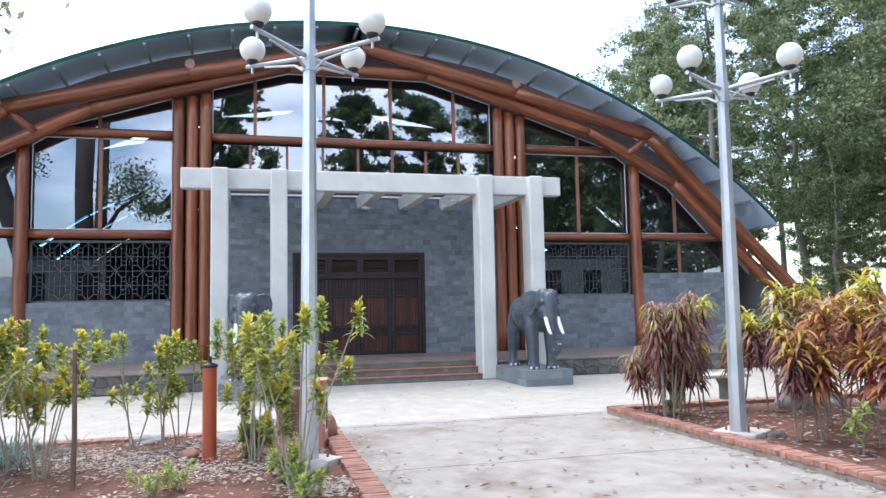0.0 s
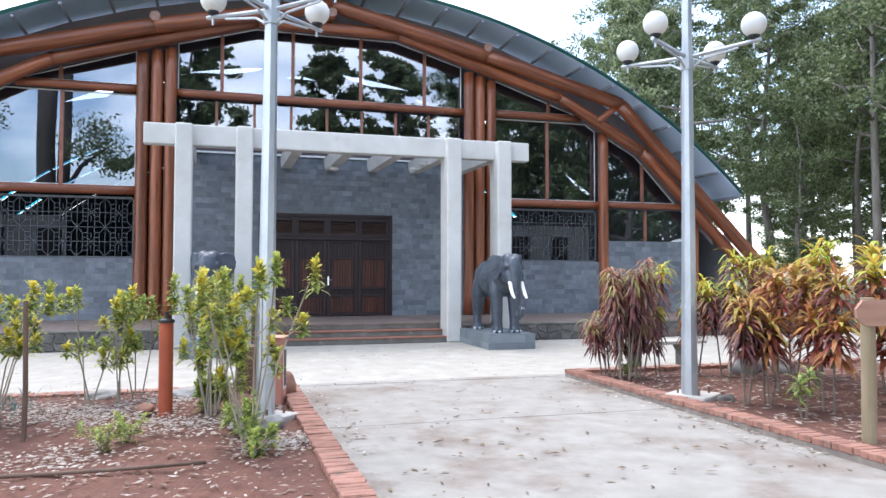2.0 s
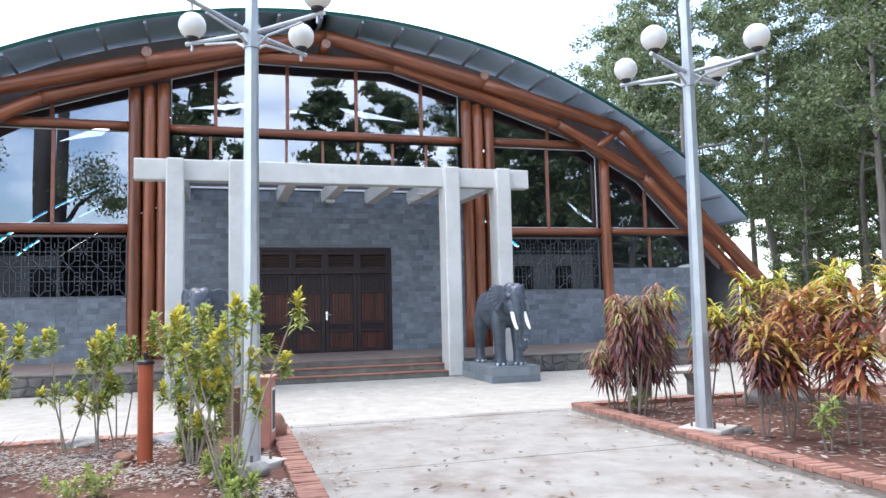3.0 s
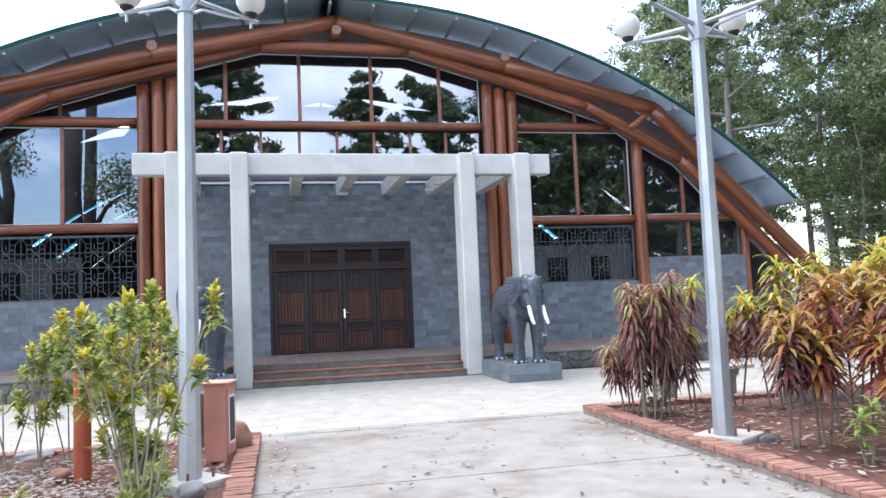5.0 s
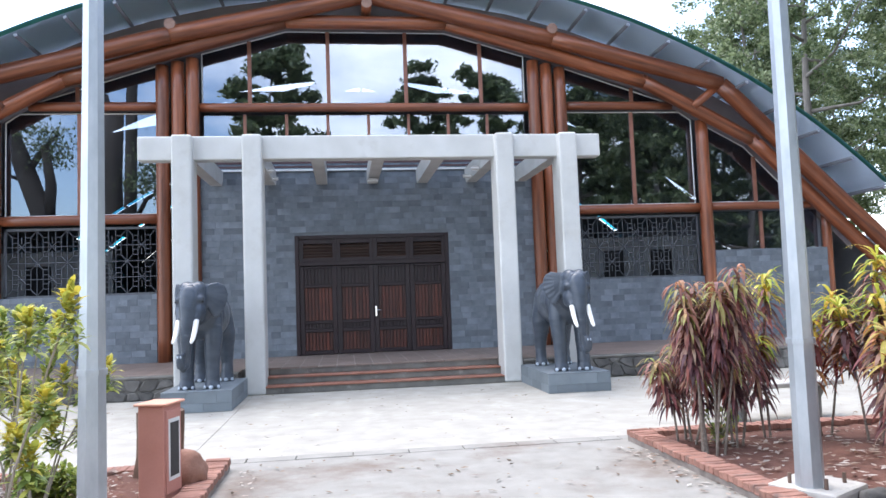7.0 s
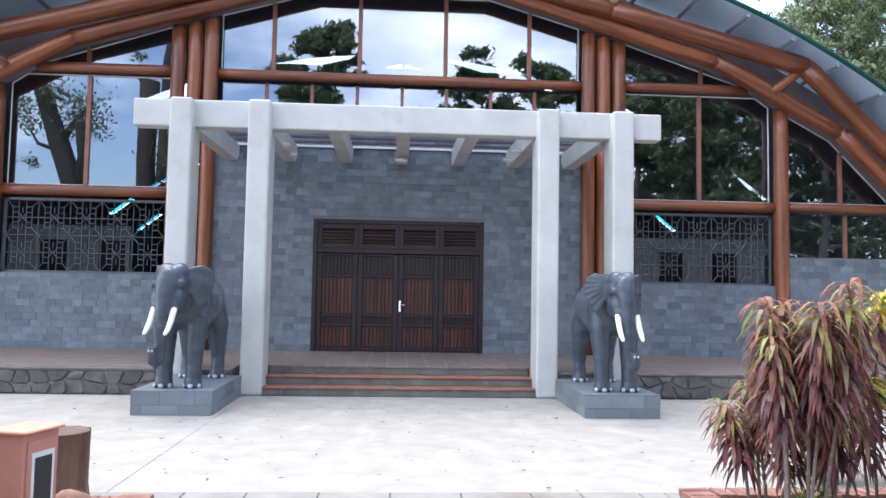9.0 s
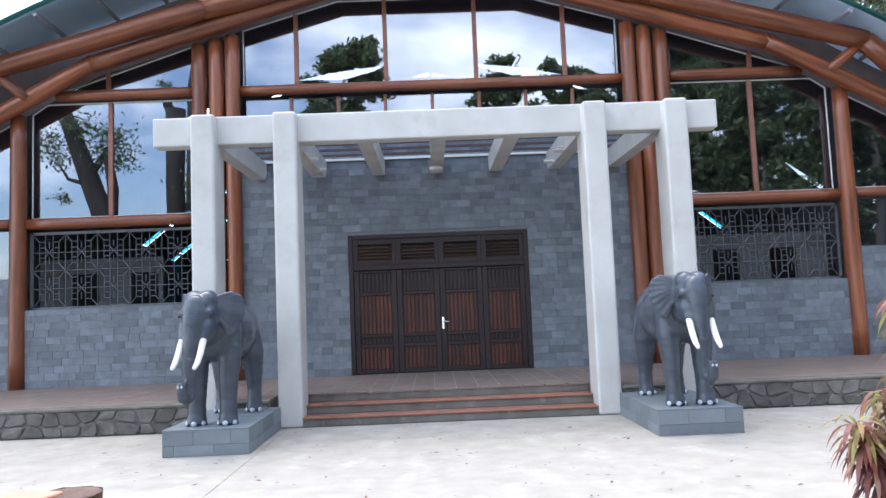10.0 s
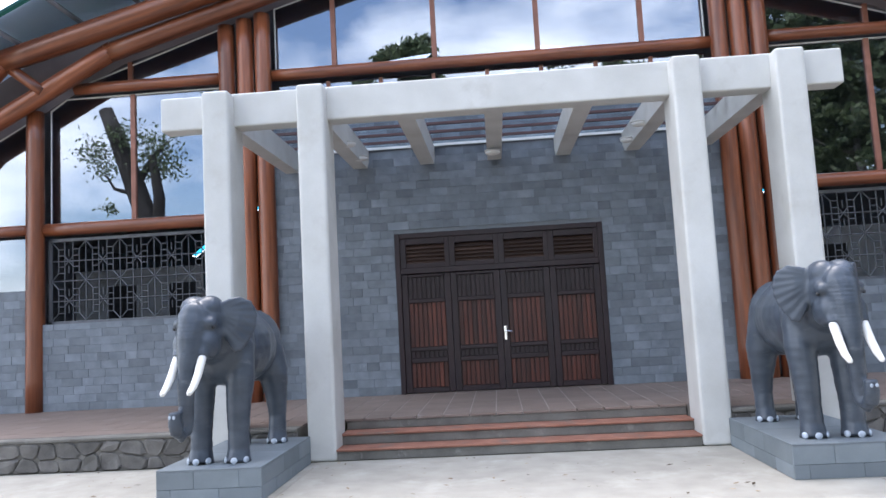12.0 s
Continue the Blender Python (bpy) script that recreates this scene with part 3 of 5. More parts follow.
# centre: the tall window under the arch and the row of small panes below it
window([(-3.86, 6.36), (3.86, 6.36), (3.86, soffit_low(3.86)), (1.9, soffit_low(1.9)), (-1.9, soffit_low(1.9)), (-3.86, soffit_low(3.86))],
       [(x, 6.36, soffit_low(x)) for x in (-2.77, -0.93, 0.93, 2.77)])
for k in range(8):
    x0 = -3.86 + 7.72 * k / 8
    window([(x0 + 0.03, 5.42), (x0 + 0.935, 5.42), (x0 + 0.935, 6.1), (x0 + 0.03, 6.1)], [(x0, 5.42, 6.1)] if k else [], "small upright pane in the row under the rail", False, 0.035)
for sx in (-1, 1):
    flip = (lambda p: p) if sx > 0 else (lambda p: [(-x, z) for x, z in reversed(p)])
    window(flip([(4.87, 6.39), (7.5, 6.39), (4.87, soffit_low(4.87))]), [(6.62 * sx, 6.39, soffit_low(6.62))], "triangular window under the arch")
    window(flip([(4.87, 3.79), (8.16, 3.79), (8.16, soffit_low(8.16) - 0.05), (7.85, 6.13), (4.87, 6.13)]), [(6.58 * sx, 3.79, 6.13)])
    window(flip([(8.5, 3.8), (10.95, 3.8), (9.55, soffit_low(9.55)), (8.5, soffit_low(8.5))]), [(9.8 * sx, 3.8, soffit_low(9.8) - 0.02)], "triangular window under the arch")
    window(flip([(8.5, 2.6), (11.45, 2.6), (11.45, 3.56), (8.5, 3.56)]), [(9.9 * sx, 2.6, 3.56)], "dark window above the stone wall", False)
    # grille with angular lattice
    g = tagged(thing("window_grille", 6.5 * sx, 0.1, 1.95, 0, "dark iron lattice grille of star-shaped squares", "grille"), kind="structure")
    x0, x1, h = -1.65, 1.65, 1.55
    fr = box(x0, x1, -0.02, 0.02, 0, 0.05)
    box(x0, x1, -0.02, 0.02, h - 0.05, h, 0, fr)
    box(x0, x0 + 0.05, -0.02, 0.02, 0, h, 0, fr)
    box(x1 - 0.05, x1, -0.02, 0.02, 0, h, 0, fr)
    part("grille_frame", fr, M_GRILLE, g)
    nb = 5
    pw, ph = (x1 - x0 - 0.1) / nb, (h - 0.1) / 2
    for k in range(nb):
        for j in range(2):
            cx, cz = x0 + 0.05 + pw * (k + 0.5), 0.05 + ph * (j + 0.5)
            lat = bmesh.new()
            strokes = [(-1, 0, 1, 0), (-0.24, -1, -0.24, 1), (0.24, -1, 0.24, 1), (-1, -1, -1, 1), (-1, 1, 1, 1), (0, -0.24, 0, -0.6), (0, 0.24, 0, 0.6)]
            for sa in (-1, 1):
                strokes += [(0.6 * sa, -0.6, 0.6 * sa, 0.6), (-0.6, 0.6 * sa, -0.24, 0.6 * sa), (0.24, 0.6 * sa, 0.6, 0.6 * sa)]
                for sb2 in (-1, 1):
                    strokes += [(sa, sb2, 0.6 * sa, 0.6 * sb2), (0, 0, 0.24 * sa, 0.24 * sb2), (0.24 * sa, 0.28 * sb2, 0.6 * sa, 0.28 * sb2)]
            for q in strokes:
                tube([(cx + q[0] * pw / 2, 0, cz + q[1] * ph / 2), (cx + q[2] * pw / 2, 0, cz + q[3] * ph / 2)], 0.0105, 4, lat)
            part("lattice_panel", lat, M_GRILLE, g)


# ---- stone-clad walls ----
def tile_mesh(w, h, k):
    b = box(-w / 2 + 0.0012, w / 2 - 0.0012, -0.012, 0.012, -h / 2 + 0.0012, h / 2 - 0.0012)
    bmesh.ops.bevel(b, geom=[e for e in b.edges if all(v.co.y < 0 for v in e.verts)], offset=0.002, segments=1, affect="EDGES")
    return mesh_from("stone_tile", b, M_STONE)


TILES = {}


def clad(wall, x0, x1, z0, z1, y, gap=None, limit=300):
    """Running-bond stone tiles on a wall's face; gap: (x0, x1, z0, z1) left out."""
    h, w = 0.142, 0.3
    n = 0
    rest = bmesh.new()
    rows = int(math.ceil((z1 - z0) / h))
    for r in range(rows):
        za, zb = z0 + r * h, min(z0 + (r + 1) * h, z1)
        x = x0 - (r % 2) * w * 0.5 - random.choice((0, 0.05, 0.09))
        while x < x1 - 0.01:
            ww = w * random.choice((1, 1, 1, 0.7, 1.25))
            a, b = max(x, x0), min(x + ww, x1)
            x += ww
            if b - a < 0.03:
                continue
            spans = [(a, b)]
            if gap and za < gap[3] - 0.02 and zb > gap[2] + 0.02:
                spans = [(a, min(b, gap[0])), (max(a, gap[1]), b)]
            for p, q in spans:
                if q - p < 0.03:
                    continue
                key = (round(q - p, 2), round(zb - za, 3))
                proud = random.uniform(-0.003, 0.003)
                if n < limit:
                    if key not in TILES:
                        TILES[key] = tile_mesh(*key, 0)
                    piece("stone_tile", TILES[key], wall, Matrix.Translation(((p + q) / 2, y - 0.008 + proud, (za + zb) / 2)))
                    n += 1
                else:
                    box(p + 0.0012, q - 0.0012, y - 0.02 + proud, y + 0.004, za + 0.0012, zb - 0.0012, 0, rest)
    if len(rest.verts):
        tagged(part("stone_tiles", rest, M_STONEJ, wall), kind="stuff")
    else:
        rest.free()


DW, DT = 1.8, 3.19
wb = box(-3.93, -DW, 0.0, 0.25, TZ, 5.4)
box(DW, 3.93, 0.0, 0.25, TZ, 5.4, 0, wb)
box(-DW, DW, 0.0, 0.25, DT, 5.4, 0, wb)
wall_center = structure("wall_center", wb, M_STONEGAP, "blue-grey stone tile wall round the entrance")
wall_bays = []
for sx, nm in ((-1, "wall_left"), (1, "wall_right")):
    a, b = sorted((4.86 * sx, 8.22 * sx))
    wall_bays.append((structure(nm, box(a, b, -0.06, 0.2, TZ, 1.95), M_STONEGAP, "low blue-grey stone tile wall under the grille"), a, b, 1.95, -0.06))
    a, b = sorted((8.46 * sx, 11.5 * sx))
    wall_bays.append((structure(nm + "_end", box(a, b, -0.06, 0.2, TZ, 2.58), M_STONEGAP, "blue-grey stone tile wall of the end bay"), a, b, 2.58, -0.06))

# ---- door ----
door = tagged(thing("door_1", 0, 0.03, TZ, 0, "closed dark wooden double door with slatted red-brown panels and louvres above", "door"), kind="structure")
H = DT - TZ
fr = box(-DW, -DW + 0.09, -0.05, 0.12, 0, H, 0.008)
part("door_frame", fr, M_WOOD, door)
part("door_frame", box(DW - 0.09, DW, -0.05, 0.12, 0, H, 0.008), M_WOOD, door)
part("door_frame", box(-DW + 0.09, DW - 0.09, -0.05, 0.12, H - 0.09, H, 0.008), M_WOOD, door)
part("transom_rail", box(-DW + 0.09, DW - 0.09, -0.05, 0.1, 2.06, 2.16, 0.008), M_WOOD, door)
LW = (2 * DW - 0.18) / 4
for k in range(4):
    x0 = -DW + 0.09 + LW * k
    part("louvre_panel", box(x0, x0 + 0.1, -0.03, 0.06, 2.16, H - 0.09, 0.006), M_WOOD, door)
    part("louvre_post", box(x0 + LW - 0.08, x0 + LW, -0.03, 0.06, 2.16, H - 0.09, 0.006), M_WOOD, door)
    part("louvre_rail", box(x0 + 0.1, x0 + LW - 0.08, -0.03, 0.06, 2.16, 2.24, 0.006), M_WOOD, door)
    part("louvre_rail", box(x0 + 0.1, x0 + LW - 0.08, -0.03, 0.06, H - 0.2, H - 0.09, 0.006), M_WOOD, door)
    for q in range(5):
        z = 2.262 + 0.066 * q
        part("louvre_slat", box(x0 + 0.08, x0 + LW - 0.06, -0.045, 0.045, -0.006, 0.006), M_LOUVRE, door, at=Matrix.Translation((0, 0.012, z)) @ Matrix.Rotation(radians(48), 4, "X"))
    leaf = part("door_leaf", box(x0 + 0.003, x0 + LW - 0.003, 0.035, 0.07, 0.01, 2.05), M_WOOD, door)
    for a, b in ((0, 0.11), (LW - 0.11, LW)):
        part("stile", box(x0 + a + 0.004, x0 + b - 0.004, -0.02, 0.034, 0.012, 2.048, 0.006), M_WOOD, leaf)
    for za, zb in ((0.012, 0.1), (0.52, 0.6), (0.72, 0.79), (1.55, 1.62), (2.0, 2.048)):
        part("cross_rail", box(x0 + 0.11, x0 + LW - 0.11, -0.026, 0.034, za, zb, 0.008), M_WOOD, leaf)
    ns = 8
    sw = (LW - 0.22) / ns
    for za, zb, m in ((0.1, 0.52, M_SLAT), (0.6, 0.72, M_WOOD), (0.79, 1.55, M_SLAT), (1.62, 2.0, M_WOOD)):
        for q in range(ns):
            xa = x0 + 0.11 + sw * q
            part("slat", box(xa + 0.008, xa + sw - 0.008, 0.005, 0.034, za + 0.002, zb - 0.002, 0.006), m, leaf)
hd = part("handle_plate", box(0.02, 0.065, -0.03, -0.02, 0.84, 1.08, 0.004), M_CHROME, door, "bright metal handle plate")
part("handle", tube([(0.042, -0.03, 0.99), (0.042, -0.075, 0.99), (0.06, -0.082, 0.99), (0.15, -0.082, 0.985)], 0.011, 8), M_CHROME, hd)

# ---- pergola ----
pergola = thing("entrance_pergola", 0, -3.55, 0, 0, "white-painted concrete pergola on four square pillars with a glass roof", "pergola", kind="structure")
pinv = pergola.matrix_world.inverted()
part("front_beam", box(-4.35, 4.38, -3.56, -3.27, 4.3, 4.745, 0.03, None, 3), M_WHITE, pergola, at=pinv)
for x in (-3.54, -2.3, 2.42, 3.67):
    b = box(x - 0.178, x + 0.178, -3.77, -3.2, 0.0, 4.735, 0.05, None, 3)
    part("pillar", b, M_WHITE, pergola, at=pinv, smooth=False)
for x in (-3.5, -2.3, -1.13, 0.03, 1.2, 2.37, 3.57):
    b = bmesh.new()
    b = prism([(-3.28, 4.32), (-0.22, 4.35), (-0.03, 4.5), (-0.03, 4.7), (-3.28, 4.7)], x - 0.12, x + 0.12)
    for v in b.verts:
        v.co.x, v.co.y = v.co.y, v.co.x
    bmesh.ops.recalc_face_normals(b, faces=b.faces[:])
    part("cross_beam", b, M_WHITE, pergola, at=pinv)
part("flashing", box(-3.9, 3.9, -0.075, -0.032, 4.70, 4.742), M_BEAD, pergola, "pale flashing along the wall", at=pinv)
for y in (-2.95, -2.45, -1.95, -1.45, -0.95, -0.45):
    part("purlin", box(-3.9, 3.9, y - 0.025, y + 0.025, 4.703, 4.745), M_PURLIN, pergola, at=pinv)
for k in range(6):
    x0 = -3.9 + 1.3 * k
    part("roof_pane", box(x0 + 0.01, x0 + 1.29, -3.26, -0.03, 4.75, 4.76), M_CANOPY, pergola, at=pinv).visible_shadow = False
for x, y in ((-2.18, -0.9), (-2.18, -1.9), (0.0, -1.2), (2.18, -0.9), (2.18, -1.9)):
    lamp = thing("bulkhead_lamp", x, y, 4.3 if x == 0 else 4.42, 0, "oval white bulkhead lamp fixed under a pergola beam", "lamp", "bulkhead lamps of the pergola")
    sgn = 0 if x == 0 else (-1 if x > 0 else 1)
    part("lamp_base", ball(0, 0, -0.012, 0.13, 0.09, 0.02), M_WHITE, lamp, smooth=True)
    part("lamp_glass", ball(0, 0, -0.045, 0.12, 0.08, 0.045), M_GLOBE, lamp, smooth=True)


# ---- elephant statues on plinths ----
def elephant_mesh(turn, curl):
    """A standing elephant that looks along -y, feet at z = 0, with its head turned by so many degrees."""
    def swing(bm):
        for v in bm.verts:
            f = min(1.0, max(0.0, (-0.5 - v.co.y) / 0.25))
            if v.co.z < 0.95 and v.co.y > -0.85:
                f = 0.0
            v.co = Matrix.Translation((0, -0.5, 0)) @ Matrix.Rotation(radians(turn) * f, 4, "Z") @ Matrix.Translation((0, 0.5, 0)) @ v.co
        return bm

    sg = curl
    # barrel, shoulders, rump and the ridge of the back
    b = ball(0, 0.06, 1.14, 0.37, 0.76, 0.41)
    ball(0, -0.36, 1.16, 0.33, 0.38, 0.41, b)
    ball(0, 0.54, 1.14, 0.34, 0.36, 0.42, b)
    ball(0, 0.06, 1.44, 0.17, 0.55, 0.23, b)
    ball(0, -0.62, 1.28, 0.25, 0.3, 0.3, b)
    # skull, brow, twin crown, cheeks and jaw
    ball(0, -0.84, 1.38, 0.225, 0.25, 0.28, b)
    for sx in (-1, 1):
        ball(0.08 * sx, -0.83, 1.55, 0.13, 0.18, 0.13, b)
        ball(0.16 * sx, -0.97, 1.4, 0.06, 0.1, 0.065, b)
        ball(0.135 * sx, -0.95, 1.2, 0.09, 0.16, 0.15, b)
        tube([(0.1 * sx, -0.98, 1.28), (0.125 * sx, -1.06, 1.15), (0.128 * sx, -1.1, 1.08)], [0.075, 0.063, 0.052], 12, b)
    ball(0, -1.02, 1.42, 0.155, 0.12, 0.2, b)
    ball(0, -0.95, 1.08, 0.1, 0.12, 0.1, b)
    for sx in (-1, 1):
        tube([(0.2 * sx, -0.4, 1.2), (0.205 * sx, -0.46, 0.85), (0.195 * sx, -0.5, 0.55), (0.195 * sx, -0.52, 0.3), (0.195 * sx, -0.53, 0.12), (0.195 * sx, -0.55, 0.0)], [0.13, 0.15, 0.125, 0.108, 0.112, 0.135], 16, b)
        tube([(0.17 * sx, 0.56, 1.15), (0.21 * sx, 0.61, 0.82), (0.22 * sx, 0.67, 0.52), (0.22 * sx, 0.69, 0.3), (0.22 * sx, 0.67, 0.12), (0.22 * sx, 0.65, 0.0)], [0.17, 0.175, 0.125, 0.1, 0.104, 0.125], 16, b)
    # trunk, hanging and curled forward at its end
    tube([(0, -1.0, 1.42), (0, -1.08, 1.24), (0, -1.13, 1.04), (0.004 * sg, -1.165, 0.8), (0.01 * sg, -1.165, 0.68), (0.015 * sg, -1.15, 0.56), (0.02 * sg, -1.14, 0.46), (0.03 * sg, -1.155, 0.385), (0.04 * sg, -1.21, 0.36), (0.05 * sg, -1.27, 0.4), (0.05 * sg, -1.295, 0.49), (0.05 * sg, -1.295, 0.6)],
         [0.16, 0.13, 0.1, 0.082, 0.074, 0.068, 0.064, 0.062, 0.062, 0.064, 0.068, 0.056], 16, b)
    tube([(0, 0.86, 1.3), (0, 0.95, 1.1), (0, 0.96, 0.75), (0, 0.93, 0.55)], [0.05, 0.032, 0.022, 0.03], 8, b)
    # ears: flat fans that lean back from the cheeks
    for sx in (-1, 1):
        rim = [(0.0, 0.2), (0.1, 0.245), (0.2, 0.25), (0.3, 0.2), (0.345, 0.08), (0.33, -0.06), (0.27, -0.18), (0.19, -0.285), (0.12, -0.3), (0.06, -0.2), (0.0, -0.05)]
        lean = 0.5 if sx == curl else 0.88
        o, out_dir = Vector((0.19 * sx, -0.83, 1.4)), Vector((lean * sx, math.sqrt(1 - lean * lean), 0))
        nrm = Vector((math.sqrt(1 - lean * lean) * sx, -lean, 0))
        fr = [b.verts.new(o + out_dir * u + Vector((0, 0, w)) + nrm * (0.022 - 0.5 * (u - 0.15) ** 2)) for u, w in rim]
        bk = [b.verts.new(o + out_dir * u + Vector((0, 0, w)) - nrm * (0.022 + 0.5 * (u - 0.15) ** 2)) for u, w in rim]
        cf = b.verts.new(o + out_dir * 0.15 + nrm * 0.04)
        cb = b.verts.new(o + out_dir * 0.15 - nrm * 0.02)
        for k in range(len(rim)):
            q = (k + 1) % len(rim)
            b.faces.new((fr[k], fr[q], cf))
            b.faces.new((bk[q], bk[k], cb))
            b.faces.new((fr[q], fr[k], bk[k], bk[q]))
    bmesh.ops.recalc_face_normals(b, faces=b.faces[:])
    tmp = new("tmp", mesh_from("tmp", b, M_ELE))
    rm = tmp.modifiers.new("r", "REMESH")
    rm.mode, rm.voxel_size = "VOXEL", 0.016
    sm = tmp.modifiers.new("s", "SMOOTH")
    sm.iterations, sm.factor = 6, 0.5
    bpy.context.view_layer.update()
    dg = bpy.context.evaluated_depsgraph_get()
    me = bpy.data.meshes.new_from_object(tmp.evaluated_get(dg))
    bpy.data.objects.remove(tmp)
    out = bmesh.new()
    out.from_mesh(me)
    bpy.data.meshes.remove(me)
    # rings on the trunk, creases on brow and legs, folds towards the rim of the ears
    out.normal_update()
    for v in out.verts:
        x, y, z = v.co
        if y < -1.0 and z < 1.42 and abs(x) < 0.14:
            v.co += v.normal * 0.003 * math.sin(z * 165)
        elif abs(x) > 0.2 and -0.86 < y < -0.4 and 1.08 < z < 1.72:
            r = math.hypot(abs(x) - 0.19, z - 1.46)
            v.co += v.normal * 0.0035 * min(1.0, r / 0.25) * math.sin(math.atan2(z - 1.52, abs(x) - 0.1) * 30)
        elif z < 0.9 and y > -0.85:
            v.co += v.normal * 0.0012 * math.sin(z * 75 + 3 * noise.noise(v.co * 4))
        v.co += v.normal * 0.005 * noise.noise(v.co * 9)
    swing(out)
    for f in out.faces:
        f.material_index, f.smooth = 0, True

    def add(bm2, idx):
        swing(bm2)
        n0 = len(out.faces)
        me2 = bpy.data.meshes.new("tmp")
        bm2.to_mesh(me2)
        bm2.free()
        out.from_mesh(me2)
        bpy.data.meshes.remove(me2)
        out.faces.ensure_lookup_table()
        for f in out.faces[n0:]:
            f.material_index, f.smooth = idx, True
    for sx in (-1, 1):
        add(tube([(0.128 * sx, -1.07, 1.13), (0.13 * sx, -1.13, 1.03), (0.133 * sx, -1.2, 0.92), (0.135 * sx, -1.29, 0.82), (0.132 * sx, -1.37, 0.765), (0.13 * sx, -1.39, 0.757)], [0.04, 0.041, 0.038, 0.033, 0.024, 0.01], 14), 1)
        add(ball(0.203 * sx, -1.01, 1.36, 0.017), 2)
        for fy, fx, r in ((-0.55, 0.195, 0.124), (0.65, 0.22, 0.114)):
            for a in (-58, 0, 58):
                rot = Matrix.Rotation(radians(a), 4, "Z")
                add(ball(fx * sx + r * math.sin(radians(a)), fy - r * math.cos(radians(a)), 0.03, 0.036, 0.014, 0.032, None, (12, 8), rot), 3)
    for dx in (-0.022, 0.022):
        add(ball(0.05 * sg + dx, -1.358, 0.55, 0.014, 0.008, 0.018, None, (10, 8)), 3)
    me = bpy.data.meshes.new("elephant_statue")
    out.to_mesh(me)
    out.free()
    for m in (M_ELE, M_TUSK, M_BLACK, M_NAIL):
        me.materials.append(m)
    return me


for ex, turn, curl in ((-2.96, -5, -1), (3.07, -1, 1)):
    e = new("elephant_statue", elephant_mesh(turn, curl))
    e.matrix_world = pose(ex, -4.82, 0.322, 0, 0, turn * 0.15)
    tagged(e, "dark grey elephant statue with white tusks on a stone plinth", "statue", "elephant statues beside the entrance")
    pl = thing("statue_plinth", ex, -4.72, 0, 0, "low plinth clad in blue-grey stone slabs under the elephant", "plinth", "elephant plinths")
    w, d0, d1, h = 0.525, -0.97, 0.92, 0.32
    part("core", box(-w + 0.02, w - 0.02, d0 + 0.02, d1 - 0.02, 0, h - 0.02), M_STONEGAP, pl)
    part("top_slab", box(-w, w, d0, (d0 + d1) / 2 - 0.003, h - 0.02, h, 0.004), M_PLINTH, pl)
    part("top_slab", box(-w, w, (d0 + d1) / 2 + 0.003, d1, h - 0.02, h, 0.004), M_PLINTH, pl)
    for za, zb, cuts in ((0.0, 0.13, (-w, -w + 0.14, 0.1, w)), (0.133, h - 0.021, (-w, -0.15, 0.3, w))):
        for a, b in zip(cuts, cuts[1:]):
            part("facing_slab", box(a + 0.001, b - 0.001, d0, d0 + 0.022, za, zb, 0.003), M_PLINTH, pl)
    for sx in (-1, 1):
        for za, zb, cuts in ((0.0, 0.13, (d0 + 0.022, -0.5, 0.1, d1)), (0.133, h - 0.021, (d0 + 0.022, -0.2, 0.4, d1))):
            for a, b in zip(cuts, cuts[1:]):
                x0, x1 = sorted((w * sx, (w - 0.022) * sx))
                part("facing_slab", box(x0, x1, a + 0.001, b - 0.001, za, zb, 0.003), M_PLINTH, pl)


# ---- planting beds and kerbs ----
def bed(name, x0, x1, y0, y1, label):
    b = bmesh.new()
    nx, ny = int((x1 - x0) / 0.09), int((y1 - y0) / 0.09)
    g = [[b.verts.new((x0 + (x1 - x0) * i / nx, y0 + (y1 - y0) * j / ny, 0)) for j in range(ny + 1)] for i in range(nx + 1)]
    for row in g:
        for v in row:
            v.co.z = 0.055 + 0.035 * noise.noise(v.co * 1.6) + 0.022 * noise.noise(v.co * 6) + 0.012 * noise.noise(v.co * 17)
    for i in range(nx):
        for j in range(ny):
            b.faces.new((g[i][j], g[i + 1][j], g[i + 1][j + 1], g[i][j + 1])).smooth = True
    return tagged(part(name, b, M_SOIL, None, label), kind="structure")


LY0, RY0 = -17.0, -17.5
bed("soil_bed", -9.0, KERB_L - 0.1, LY0 + 0.1, -10.02, "red-brown soil bed strewn with dry leaves")
bed("soil_bed", KERB_R + 0.1, 8.0, RY0 + 0.1, KERB_BACK - 0.1, "red-brown soil bed strewn with dry leaves")

BRICK_ME = []
for k in range(5):
    bb = box(-0.112, 0.112, -0.0362, 0.0362, -0.03, 0.03, 0.006)
    for v in bb.verts:
        v.co += Vector((random.uniform(-1, 1), random.uniform(-1, 1), random.uniform(-1, 1))) * 0.004
    BRICK_ME.append(mesh_from("brick", bb, M_BRICK))


